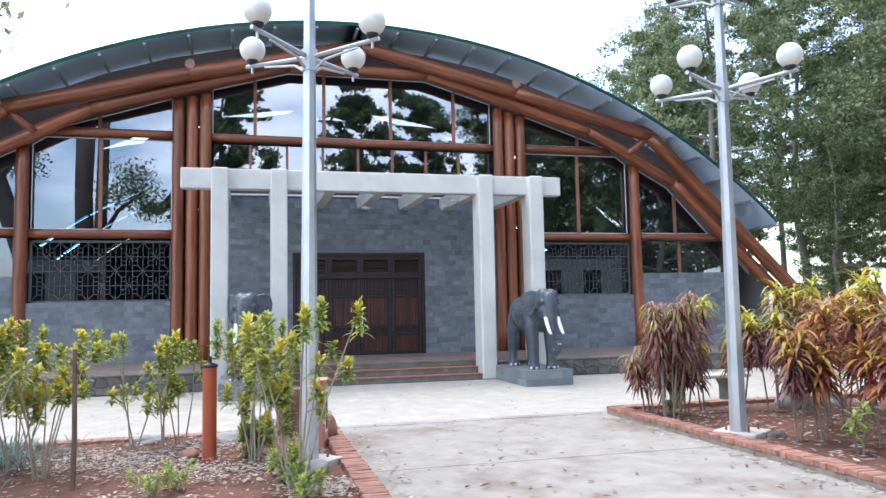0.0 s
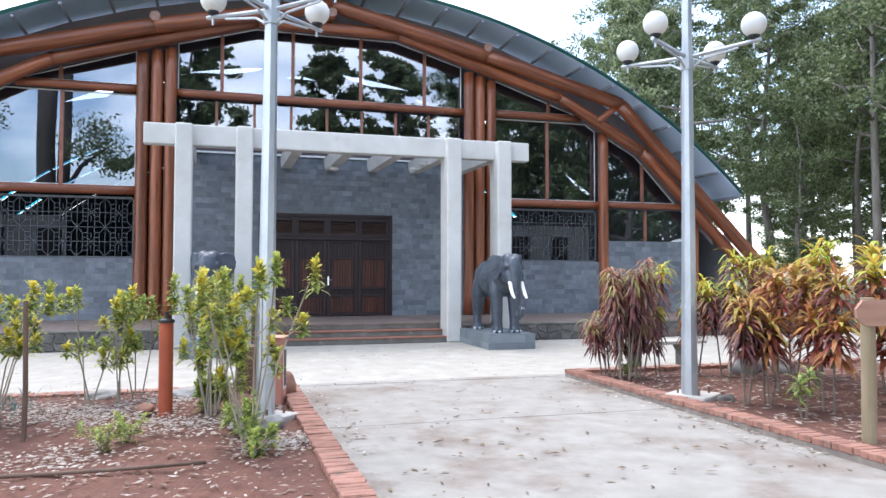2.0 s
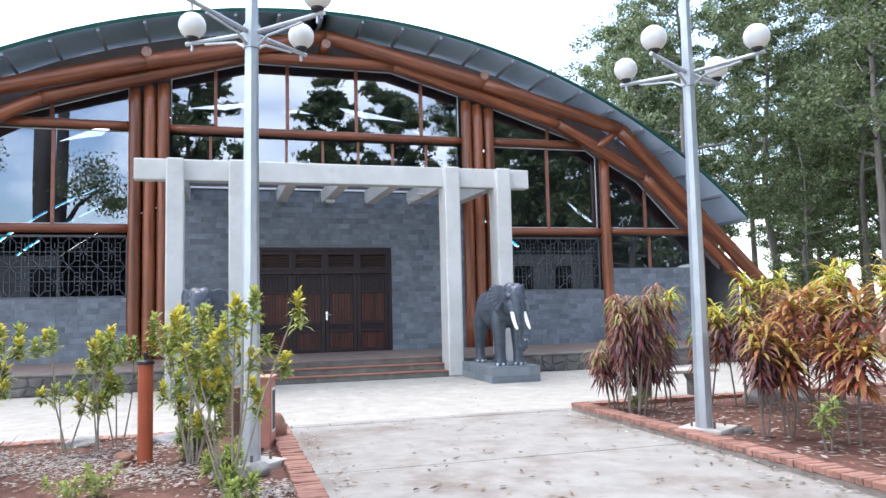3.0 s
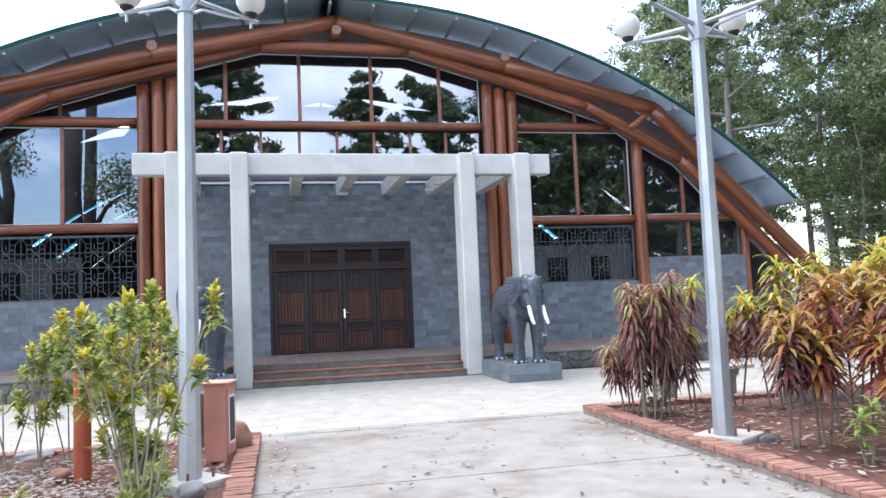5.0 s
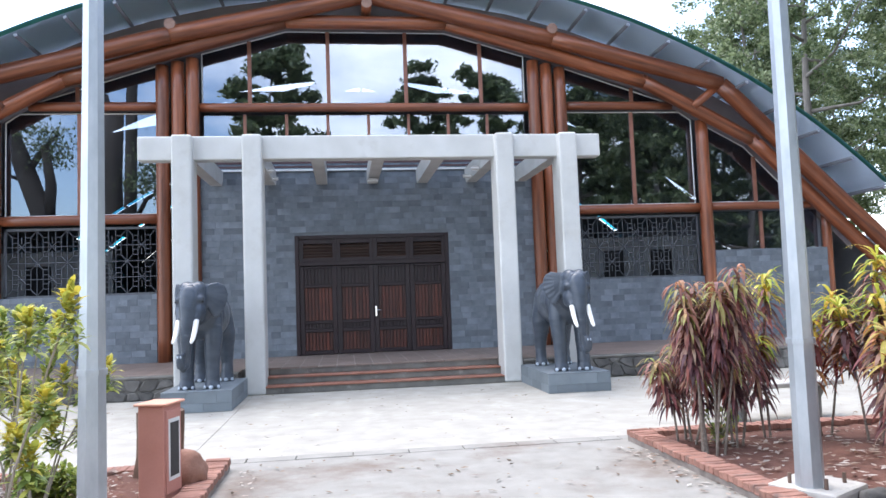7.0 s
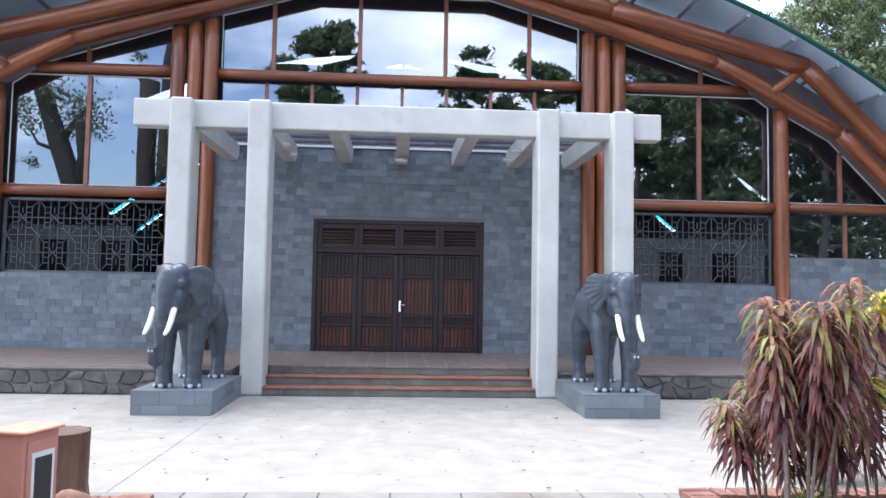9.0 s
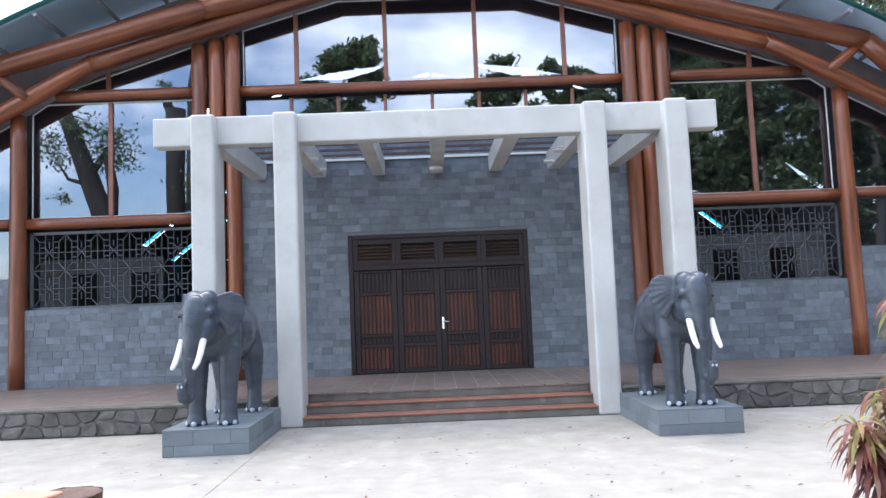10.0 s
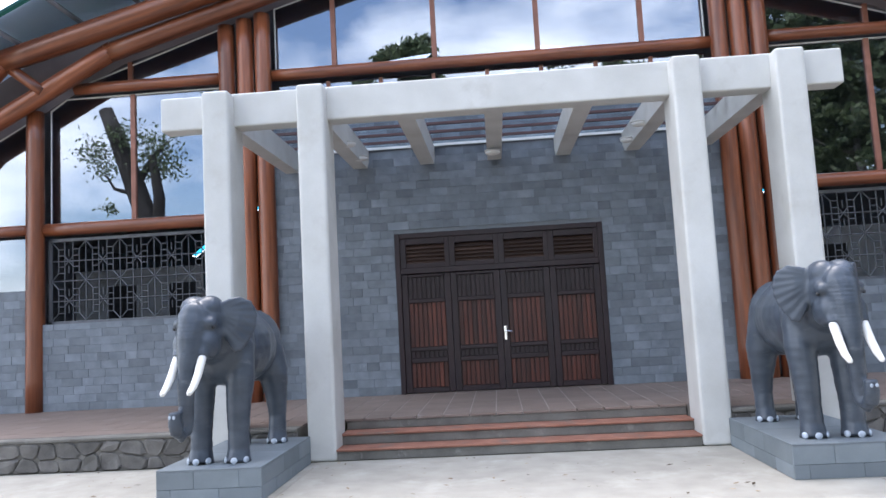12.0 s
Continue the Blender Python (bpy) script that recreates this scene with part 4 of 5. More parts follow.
def kerb(name, x0, y0, x1, y1, top=0.115):
    """A kerb of bricks laid across a concrete base, from one end to the other."""
    d = Vector((x1 - x0, y1 - y0, 0))
    ang = math.degrees(math.atan2(d.y, d.x))
    k = thing(name, x0, y0, 0, ang, "low kerb of worn red bricks laid crosswise on concrete", "kerb", "kerbs round the beds", kind="structure")
    part("kerb_base", box(0, d.length, -0.1, 0.1, -0.05, top - 0.056, 0.008), M_MORTAR, k)
    n = int(d.length / 0.076)
    for q in range(n):
        m = Matrix.Translation(((q + 0.5) * d.length / n, random.uniform(-0.008, 0.008), top - 0.03 + random.uniform(-0.006, 0.004))) @ Matrix.Rotation(radians(90 + random.uniform(-1.2, 1.2)), 4, "Z")
        piece("brick", random.choice(BRICK_ME), k, m)


kerb("kerb", KERB_L - 0.1, LY0, KERB_L - 0.1, -9.98)
kerb("kerb", KERB_L - 0.24, -10.05, -9.0, -10.05, 0.09)
kerb("kerb", KERB_L - 0.24, LY0 + 0.1, -9.0, LY0 + 0.1, 0.08)
kerb("kerb", KERB_R + 0.1, RY0, KERB_R + 0.1, KERB_BACK + 0.1)
kerb("kerb", KERB_R + 0.24, KERB_BACK, 8.0, KERB_BACK, 0.115)

# dry leaves and chips on the beds and paving
def litter(name, n, x0, x1, y0, y1, z, size, m, label, up=0.25, peaked=False):
    vs, fs = [], []
    draw = random.triangular if peaked else random.uniform
    for _ in range(n):
        x, y = draw(x0, x1), draw(y0, y1)
        a, s = random.uniform(0, 6.28), size * random.uniform(0.5, 1.4)
        c, sn = math.cos(a), math.sin(a)
        k = len(vs)
        h = z + random.uniform(0, 0.02)
        for u, w, t in ((-1, 0, 0), (0, 0.38, random.uniform(0, up)), (1, 0, random.uniform(0, up)), (0, -0.38, random.uniform(0, up * 0.5))):
            vs.append((x + s * (u * c - w * sn), y + s * (u * sn + w * c), h + s * t))
        fs.append((k, k + 1, k + 2, k + 3))
    me = bpy.data.meshes.new(name)
    me.from_pydata(vs, [], fs)
    me.materials.append(m)
    return tagged(new(name, me), label, "leaf litter", kind="stuff")


litter("leaf_litter", 2300, -6.5, -2.1, -15.5, -10.2, 0.07, 0.033, M_LITTER, "dry curled leaves and pale chips on the soil")
for lx, ly, lr, ln in ((-4.0, -11.7, 0.9, 900), (-3.2, -12.5, 0.6, 350), (-2.3, -13.5, 0.5, 500), (-2.55, -12.1, 0.5, 400), (-4.7, -11.3, 0.8, 600), (-3.3, -10.8, 0.7, 450), (-4.0, -13.6, 0.7, 250)):
    litter("leaf_litter", ln, lx - lr, lx + lr, ly - lr, ly + lr, 0.075, 0.032, M_CHIP, "heap of pale dry leaf chips on the soil", peaked=True)
litter("leaf_litter", 2400, 2.6, 7.0, -16.5, -10.2, 0.07, 0.045, M_LITTER, "dry curled leaves on the soil")
litter("leaf_litter", 420, -8, 8, -9.5, -3.9, 0.004, 0.03, M_DEAD, "scattered dry leaves on the paving")
litter("leaf_litter", 220, -1.7, 2.2, -15.5, -9.8, 0.004, 0.035, M_DEAD, "scattered dry leaves on the paving")
litter("leaf_litter", 90, -1.7, -1.45, -14.0, -10.0, 0.004, 0.03, M_LITTER, "dry leaves drifted against the kerb")
litter("leaf_litter", 150, 2.0, 2.26, -15.0, -10.2, 0.004, 0.035, M_LITTER, "dry leaves drifted against the kerb")


# ---- plants ----
def blade(vs, fs, p, d, length, width, droop, seg=3):
    """One pointed leaf that leaves p along d and bends down by droop."""
    p, d = Vector(p), Vector(d).normalized()
    side = d.cross(Vector((0, 0, 1)))
    side = side.normalized() if side.length > 0.05 else Vector((1, 0, 0))
    k = len(vs)
    rows = []
    for s in range(seg + 1):
        f = s / seg
        w = width * (0.35, 1.0, 0.85, 0.0)[s] if seg == 3 else width * math.sin(math.pi * (0.12 + 0.88 * f)) * 1.0
        if s == seg:
            vs.append(p)
            rows.append((k,))
        else:
            fold = Vector((0, 0, w * 0.35))
            vs.extend((p - side * w * 0.5 + fold, p + side * w * 0.5 + fold))
            rows.append((k, k + 1))
        k = len(vs)
        d = (d + Vector((0, 0, -droop / seg))).normalized()
        p = p + d * (length / seg)
    for a, b in zip(rows, rows[1:]):
        fs.append((a[0], a[1], b[1], b[0]) if len(b) == 2 else (a[0], a[1], b[0]))


def leaf_part(name, vs, fs, m, parent, label=""):
    me = bpy.data.meshes.new(name)
    me.from_pydata([tuple(v) for v in vs], [], fs)
    me.materials.append(m)
    ob = new(name, me)
    ob.parent = parent
    return tagged(ob, label)


def croton(x, y, h, stems, spread, seed, label, m=None, plume=0.19, rad=0.128, z=0.05, bare=0.35):
    rnd = random.Random(seed)
    t = thing("croton_shrub", x, y, z, 0, label, "shrub", "croton shrubs")
    for k in range(stems):
        a = 2 * math.pi * k / stems + rnd.uniform(-0.5, 0.5)
        s = spread * rnd.uniform(0.35, 1.0)
        hh = h * rnd.uniform(0.72, 1.0)
        top = Vector((s * math.cos(a), s * math.sin(a), hh))
        mid = Vector((top.x * 0.5 + rnd.uniform(-0.07, 0.07), top.y * 0.5 + rnd.uniform(-0.07, 0.07), hh * 0.48))
        base = Vector((0.03 * math.cos(a) + rnd.uniform(-0.03, 0.03), 0.03 * math.sin(a) + rnd.uniform(-0.03, 0.03), -0.04))
        part("stem", tube([base, mid, top * 0.85 + mid * 0.15, top], [0.01, 0.007, 0.006, 0.004], 6), M_STEM, t)
        tips = [(top, plume * rnd.uniform(0.8, 1.25))]
        for _ in range(rnd.choice((1, 2, 2, 3, 3))):
            f = rnd.uniform(-0.2, 0.8)
            q = mid.lerp(top, f)
            b2 = rnd.uniform(0, 6.28)
            e = q + Vector((0.14 * math.cos(b2), 0.14 * math.sin(b2), rnd.uniform(0.08, 0.2)))
            part("twig", tube([q, q.lerp(e, 0.5) + Vector((0, 0, -0.015)), e], [0.007, 0.006, 0.004], 5), M_STEM, t)
            tips.append((e, plume * rnd.uniform(0.5, 0.9)))
        for e, pl in tips:
            vs, fs = [], []
            vy, fy = [], []
            n = int(74 * pl / 0.17)
            for i in range(n):
                f = i / n
                a2 = i * 2.4
                el = 0.1 + 1.0 * f * f + rnd.uniform(-0.4, 0.45)
                dr = Vector((math.cos(a2) * math.cos(el), math.sin(a2) * math.cos(el), math.sin(el)))
                base2 = e + Vector((rnd.gauss(0, 0.015), rnd.gauss(0, 0.015), (f - 0.75) * pl * 1.25))
                top_leaf = f > rnd.uniform(0.35, 0.75) and m is None
                blade(vy if top_leaf else vs, fy if top_leaf else fs, base2, dr, 0.9 * rad * rnd.uniform(0.55, 1.2) * (1.1 - 0.4 * f), 0.27 * rad * rnd.uniform(0.75, 1.25), rnd.uniform(0.0, 0.7))
            leaf_part("leaf_plume", vs, fs, m or (M_CROTON if rnd.random() < 0.6 else M_CROTONG), t)
            if vy:
                leaf_part("young_leaves", vy, fy, M_CROTONY if rnd.random() < 0.7 else M_CROTON, t, "yellow young leaves")
    return t


CRO = "croton shrub with yellow-green leaf plumes on thin bare stems"
SEED = "small bushy green croton seedling"
croton(-2.54, -13.5, 1.66, 8, 0.62, 1, CRO)
croton(-2.9, -12.0, 1.48, 9, 0.55, 2, CRO)
croton(-4.2, -10.9, 1.4, 3, 0.5, 3, CRO)
croton(-3.9, -11.0, 1.52, 3, 0.35, 4, CRO)
croton(-3.75, -10.5, 1.2, 3, 0.2, 5, CRO, M_CROTONG)
croton(-4.9, -12.1, 1.52, 7, 0.55, 6, CRO, plume=0.21)
croton(-5.25, -11.6, 1.5, 7, 0.55, 7, CRO, plume=0.21)
croton(-5.3, -13.1, 1.6, 7, 0.55, 8, CRO, plume=0.21)
croton(-6.1, -12.5, 1.5, 8, 0.55, 14, CRO)
croton(-2.91, -11.6, 0.3, 7, 0.12, 9, SEED, M_CROTONG, 0.2, 0.1)
croton(-2.6, -13.0, 0.24, 3, 0.07, 10, SEED, M_CROTONG, 0.18, 0.09)
croton(-3.58, -13.02, 0.12, 2, 0.04, 11, SEED, M_CROTONG, 0.11, 0.07)
croton(-3.74, -13.25, 0.08, 2, 0.04, 12, SEED, M_CROTONG, 0.1, 0.07)
croton(-2.5, -13.85, 0.16, 3, 0.06, 15, SEED, M_CROTONG, 0.16, 0.09)
croton(2.95, -10.45, 0.16, 4, 0.05, 13, SEED, M_CROTONG, 0.12, 0.07)


def cordyline(x, y, h, canes, spread, seed, label, m, tip, droop, length=0.42, z=0.04, width=0.05, head=0.75, per=70):
    rnd = random.Random(seed)
    t = thing("cordyline_plant", x, y, z, 0, label, "plant", "cordylines in the bed")
    for k in range(canes):
        a = 2 * math.pi * k / canes + rnd.uniform(-0.6, 0.6)
        s = spread * (rnd.uniform(0.3, 1.0) if canes > 1 else 0.1)
        hh = h * (1.0 if k == 0 else rnd.uniform(0.6, 0.98))
        top = Vector((s * math.cos(a), s * math.sin(a), hh))
        base = Vector((0.35 * top.x, 0.35 * top.y, -0.05))
        mid = base.lerp(top, 0.5) + Vector((rnd.uniform(-0.06, 0.06), rnd.uniform(-0.06, 0.06), 0))
        part("cane", tube([base, mid, top], [0.0135, 0.011, 0.009], 7), M_CANE, t)
        for nm, mm, f0, f1, n in (("leaf_head", m, 1 - head, 0.93, per), ("leaf_crown", tip, 0.84, 1.02, per // 2)):
            vs, fs = [], []
            for i in range(n):
                f = f0 + (f1 - f0) * i / n
                p = base.lerp(mid, f * 2) if f < 0.5 else mid.lerp(top, f * 2 - 1)
                a2 = i * 2.4 + rnd.uniform(-0.3, 0.3)
                el = rnd.uniform(0.0, 0.75) + (0.4 if nm == "leaf_crown" else 0)
                dr = Vector((math.cos(a2) * math.cos(el), math.sin(a2) * math.cos(el), math.sin(el)))
                blade(vs, fs, p, dr, length * rnd.uniform(0.7, 1.15), width * rnd.uniform(0.7, 1.3), droop * rnd.uniform(0.75, 1.4), 5)
            leaf_part(nm, vs, fs, mm, t)
    return t


DARK = "cordyline with drooping dark maroon strap leaves"
REDL = "cordyline with arching red and orange leaves"
YEL = "cordyline with maroon leaves and yellow-green crowns"
cordyline(2.62, -10.95, 1.68, 7, 0.42, 21, DARK, M_CORDY, M_CORDYT, 2.3, 0.29, width=0.031, head=0.42, per=105)
cordyline(2.68, -10.4, 1.2, 4, 0.32, 22, DARK, M_CORDY, M_CORDYT, 2.3, 0.28, width=0.031, head=0.48, per=90)
cordyline(3.02, -10.7, 1.5, 3, 0.24, 23, DARK, M_CORDY, M_CORDYT, 2.3, 0.29, width=0.031, head=0.48, per=100)
cordyline(3.57, -10.3, 1.62, 2, 0.14, 24, YEL, M_CORDY, M_CORDYY, 1.8, 0.3, width=0.034, head=0.6, per=110)
cordyline(4.1, -10.45, 1.4, 2, 0.18, 25, YEL, M_CORDYR, M_CORDYY, 1.7, 0.34, width=0.038, head=0.5, per=70)
cordyline(4.35, -10.95, 1.78, 3, 0.3, 26, YEL, M_CORDY, M_CORDYY, 1.5, 0.34, width=0.04, head=0.45, per=85)
cordyline(4.9, -10.9, 1.82, 3, 0.3, 27, YEL, M_CORDY, M_CORDYY, 1.5, 0.34, width=0.04, head=0.45, per=85)
cordyline(3.0, -12.98, 1.22, 3, 0.2, 28, "cordyline with dull maroon leaves and orange-yellow crowns", M_CORDY, M_CORDYO, 1.6, 0.31, width=0.036, head=0.4, per=75)
cordyline(3.35, -12.95, 1.5, 3, 0.24, 29, REDL, M_CORDYR, M_CORDYO, 1.2, 0.35, width=0.05, head=0.42, per=75)
cordyline(4.1, -12.4, 1.6, 4, 0.32, 30, REDL, M_CORDYR, M_CORDYO, 1.2, 0.35, width=0.05, head=0.42, per=75)
cordyline(3.6, -13.6, 1.5, 3, 0.25, 31, REDL, M_CORDYR, M_CORDYO, 1.2, 0.35, width=0.05, head=0.42, per=75)
cordyline(4.95, -12.0, 1.9, 4, 0.35, 32, YEL, M_CORDY, M_CORDYY, 1.5, 0.34, width=0.04, head=0.45, per=85)
cordyline(5.45, -12.7, 1.9, 4, 0.4, 33, YEL, M_CORDYR, M_CORDYY, 1.1, 0.42, head=0.55, per=65)
cordyline(4.6, -13.6, 1.75, 4, 0.4, 35, REDL, M_CORDYR, M_CORDYY, 1.1, 0.42, width=0.06, head=0.55, per=65)
cordyline(5.3, -13.8, 1.9, 4, 0.4, 36, YEL, M_CORDY, M_CORDYY, 1.2, 0.42, head=0.55, per=65)
cordyline(5.7, -11.1, 1.9, 4, 0.4, 37, YEL, M_CORDY, M_CORDYY, 1.2, 0.42, head=0.55, per=65)
cordyline(3.06, -13.8, 0.5, 2, 0.12, 34, "small young cordyline with green leaves", M_CROTONG, M_CROTONG, 1.0, 0.2, width=0.035, head=0.5, per=18)


# ---- lamp posts ----
def lamp_post(x, y, turn, lean, hub, foot=(0.0, 0.0)):
    t = thing("street_lamp", x, y, 0.0, 0, "tall galvanised lamp post with white globe lamps on cross arms", "street lamp", "lamp posts on the path")
    t.matrix_world = pose(x, y, 0.0, lean[0], lean[1], turn)
    bs = box(foot[0] - 0.26, foot[0] + 0.26, foot[1] - 0.26, foot[1] + 0.26, -0.05, 0.125, 0.03, None, 2)
    for v in bs.verts:
        v.co += 0.02 * Vector((noise.noise(v.co * 5), noise.noise(v.co * 5 + Vector((7, 0, 0))), 0))
    part("concrete_base", bs, M_PAD, t, "rough concrete footing")
    for a in range(4):
        c, s = foot[0] + math.cos(a * 1.5708 + 0.78) * 0.19, foot[1] + math.sin(a * 1.5708 + 0.78) * 0.19
        part("anchor_bolt", tube([(c, s, 0.12), (c, s, 0.2)], 0.014, 6), M_STAKE, t)
    part("pole", tube([(0, 0, 0.12), (0, 0, 1.6), (0, 0, 6.6)], [0.1, 0.085, 0.046], 8), M_GALV, t)
    part("door_band", tube([(0, 0, 1.15), (0, 0, 1.19)], 0.101, 8), M_GALV, t)
    for zt, off, n, ln in ((hub, 0.0, 4, 0.88), (hub + 1.2, 0.0, 4, 0.7)):
        part("hub", tube([(0, 0, zt - 0.12), (0, 0, zt + 0.12)], 0.085, 8), M_GALV, t)
        for k in range(n):
            a = radians(off + 90 * k)
            c, s = math.cos(a), math.sin(a)
            arm = part("arm", tube([(0.06 * c, 0.06 * s, zt + 0.04), (ln * c, ln * s, zt + 0.08)], 0.024, 8), M_GALV, t)
            part("brace", tube([(0.07 * c, 0.07 * s, zt - 0.1), (0.2 * c, 0.2 * s, zt - 0.02), (0.62 * c, 0.62 * s, zt + 0.035)], 0.015, 6), M_GALV, arm)
            lo = ln - 0.08
            part("collar", tube([(lo * c, lo * s, zt + 0.09), (lo * c, lo * s, zt + 0.12), (lo * c, lo * s, zt + 0.15)], [0.03, 0.062, 0.066], 14), M_BLACK, arm, "black lamp collar")
            part("stub", tube([(lo * c, lo * s, zt - 0.01), (lo * c, lo * s, zt + 0.06)], 0.014, 8), M_GALV, arm)
            part("globe", ball(lo * c, lo * s, zt + 0.265, 0.14, None, None, None, (24, 14)), M_GLOBE, arm, "speckled white globe", True)
    return t


lamp_post(-2.35, -12.35, 47, (0.3, 0.2), 4.27)
lamp_post(2.62, -12.45, 30, (0.5, -0.8), 4.15, (0.1, 0.0))


# ---- things in the left bed ----
pipe = thing("red_pipe_post", -3.35, -11.65, 0.03, 0, "short red-oxide painted steel pipe standing in the soil", "post")
part("pipe", tube([(0, 0, -0.05), (0, 0, 1.0)], 0.075, 16), M_REDPIPE, pipe, smooth=False)
part("cap", tube([(0, 0, 1.0), (0, 0, 1.03), (0, 0, 1.05)], [0.085, 0.085, 0.03], 16), M_BLACK, pipe, "black cap")
part("stub", tube([(0.0, 0, 1.05), (0.0, 0, 1.12)], 0.02, 8), M_BLACK, pipe)
st = tube([(0, 0, -0.05), (0.01, 0, 0.5), (-0.005, 0.01, 1.28)], [0.026, 0.024, 0.02], 8)
tagged(part("wooden_stake", st, M_STAKE, None, "thin weathered wooden stake in the soil", at=pose(-4.48, -12.7, 0.03)), category="stake")
stump = thing("tree_stump", -2.38, -10.34, 0.02, 0, "sawn tree stump with rough brown bark", "stump")
sb = bmesh.new()
rings = []
for k in range(9):
    z = 0.62 * k / 8
    ring = []
    for s in range(24):
        t = 2 * math.pi * s / 24
        r = 0.2 + 0.05 * max(0, 1 - z * 4) + 0.035 * noise.noise((math.cos(t) * 1.6, math.sin(t) * 1.6, z * 1.3)) + 0.012 * math.sin(9 * t + z * 3)
        ring.append(sb.verts.new((r * math.cos(t), r * math.sin(t), z)))
    rings.append(ring)
for a, b in zip(rings, rings[1:]):
    for s in range(24):
        sb.faces.new((a[s], a[(s + 1) % 24], b[(s + 1) % 24], b[s]))
part("trunk", sb, M_STUMP, stump)
cb = bmesh.new()
cb.faces.new([cb.verts.new((v[0], v[1], 0.618)) for v in [(0.2 * math.cos(2 * math.pi * s / 24), 0.2 * math.sin(2 * math.pi * s / 24)) for s in range(24)]])
part("cut_face", cb, M_STAKE, stump, "weathered sawn face")

bx = thing("litter_box", -2.18, -11.25, 0.0, -15, "salmon-painted metal litter box with a flat lid", "litter bin")
part("body", box(-0.11, 0.11, -0.14, 0.14, 0.06, 0.81, 0.008), M_BIN, bx)
for sx in (-1, 1):
    part("foot", box(sx * 0.078 - 0.032, sx * 0.078 + 0.032, -0.14, 0.14, -0.02, 0.062, 0.006), M_BIN, bx)
part("lid", box(-0.135, 0.135, -0.165, 0.165, 0.81, 0.83, 0.006), M_BINTOP, bx, "pale salmon lid")
dr = part("door_panel", box(0.1105, 0.12, -0.12, 0.12, 0.12, 0.77, 0.004), M_BIN, bx)
part("panel_frame", box(0.1205, 0.124, -0.09, 0.09, 0.22, 0.7, 0.0), M_BEAD, dr, "pale panel frame")
part("dark_pane", box(0.1245, 0.127, -0.068, 0.068, 0.25, 0.67, 0.0), M_BLACK, dr, "dark pane")


def rock(x, y, z, r, seed, m, label, flat=0.6):
    b = bmesh.new()
    bmesh.ops.create_icosphere(b, subdivisions=3, radius=1)
    for v in b.verts:
        v.co *= 1 + 0.35 * noise.noise(v.co * 1.3 + Vector((seed, 0, 0))) + 0.1 * noise.noise(v.co * 4 + Vector((seed, 5, 0)))
        v.co = Vector((v.co.x * r, v.co.y * r * 0.8, v.co.z * r * flat))
    ob = part("rock", b, m, None, label, True, pose(x, y, z, 0, 0, seed * 47))
    return tagged(ob, category="rock")


M_ROCK = mat("grey_rock", (0.2, 0.2, 0.195), (0.36, 0.35, 0.335), 5, 0.9, 0, 0.5, 40, bump_dist=0.02)
M_ROCKR = mat("brown_rock", (0.2, 0.1, 0.07), (0.32, 0.18, 0.13), 5, 0.9, 0, 0.5, 40, bump_dist=0.02)
rock(-4.15, -10.3, 0.08, 0.2, 1, M_ROCK, "flat pale stone lying on the soil", 0.35)
rock(-3.2, -10.45, 0.08, 0.22, 2, M_ROCK, "flat pale stone lying on the soil", 0.35)
rock(-3.55, -11.6, 0.09, 0.11, 3, M_ROCKR, "brown stone beside the red pipe", 0.7)
rock(-2.06, -10.9, 0.2, 0.18, 4, M_ROCKR, "rounded brown boulder behind the litter box", 0.95)
rock(-2.3, -12.75, 0.1, 0.14, 5, M_ROCK, "grey stone by the lamp footing", 0.6)
rock(-2.6, -12.7, 0.1, 0.12, 6, M_ROCK, "grey stone by the lamp footing", 0.6)
rock(2.98, -12.68, 0.07, 0.11, 7, M_RUBBLE, "dark stone by the lamp footing", 0.6)
rock(5.0, -10.5, 0.16, 0.26, 8, M_ROCK, "pale grey boulder under the cordylines", 0.7)
rock(5.5, -10.7, 0.14, 0.22, 9, M_ROCK, "pale grey boulder under the cordylines", 0.7)

# ---- bench and sign ----
bench = thing("concrete_bench", 4.4, -9.05, 0, 4, "low grey concrete bench on shaped legs", "bench")
part("seat", box(-0.85, 0.85, -0.2, 0.2, 0.38, 0.44, 0.012), M_PAD, bench)
for sx in (-1, 1):
    lg = prism([(sx * 0.5 - 0.035, 0), (sx * 0.5 + 0.035, 0), (sx * 0.5 + 0.04, 0.24), (sx * 0.5 + 0.12, 0.38), (sx * 0.5 - 0.12, 0.38), (sx * 0.5 - 0.04, 0.24)], -0.16, 0.16)
    part("leg", lg, M_RISER, bench)
sign = thing("wooden_sign", 2.82, -14.85, 0.03, -12, "rough wooden sign board on a round post", "sign")
part("post", tube([(0, 0, -0.08), (0.005, 0, 0.7), (0, 0, 1.32)], [0.066, 0.062, 0.06], 14), M_SIGNPOST, sign)
sbm = prism([(-0.16, 1.13), (-0.08, 1.07), (0.8, 1.06), (0.82, 1.3), (-0.1, 1.3), (-0.17, 1.22)], -0.1, -0.062)
part("board", sbm, M_SIGN, sign, "pinkish brown plank board")

hose = tube([(-6.2, -14.2, 0.09), (-5.2, -14.05, 0.1), (-4.3, -14.12, 0.09), (-3.6, -14.18, 0.1), (-2.9, -14.1, 0.09)], 0.016, 8)
tagged(part("garden_hose", hose, M_STAKE, None, "dark garden hose lying across the soil", True), category="hose")

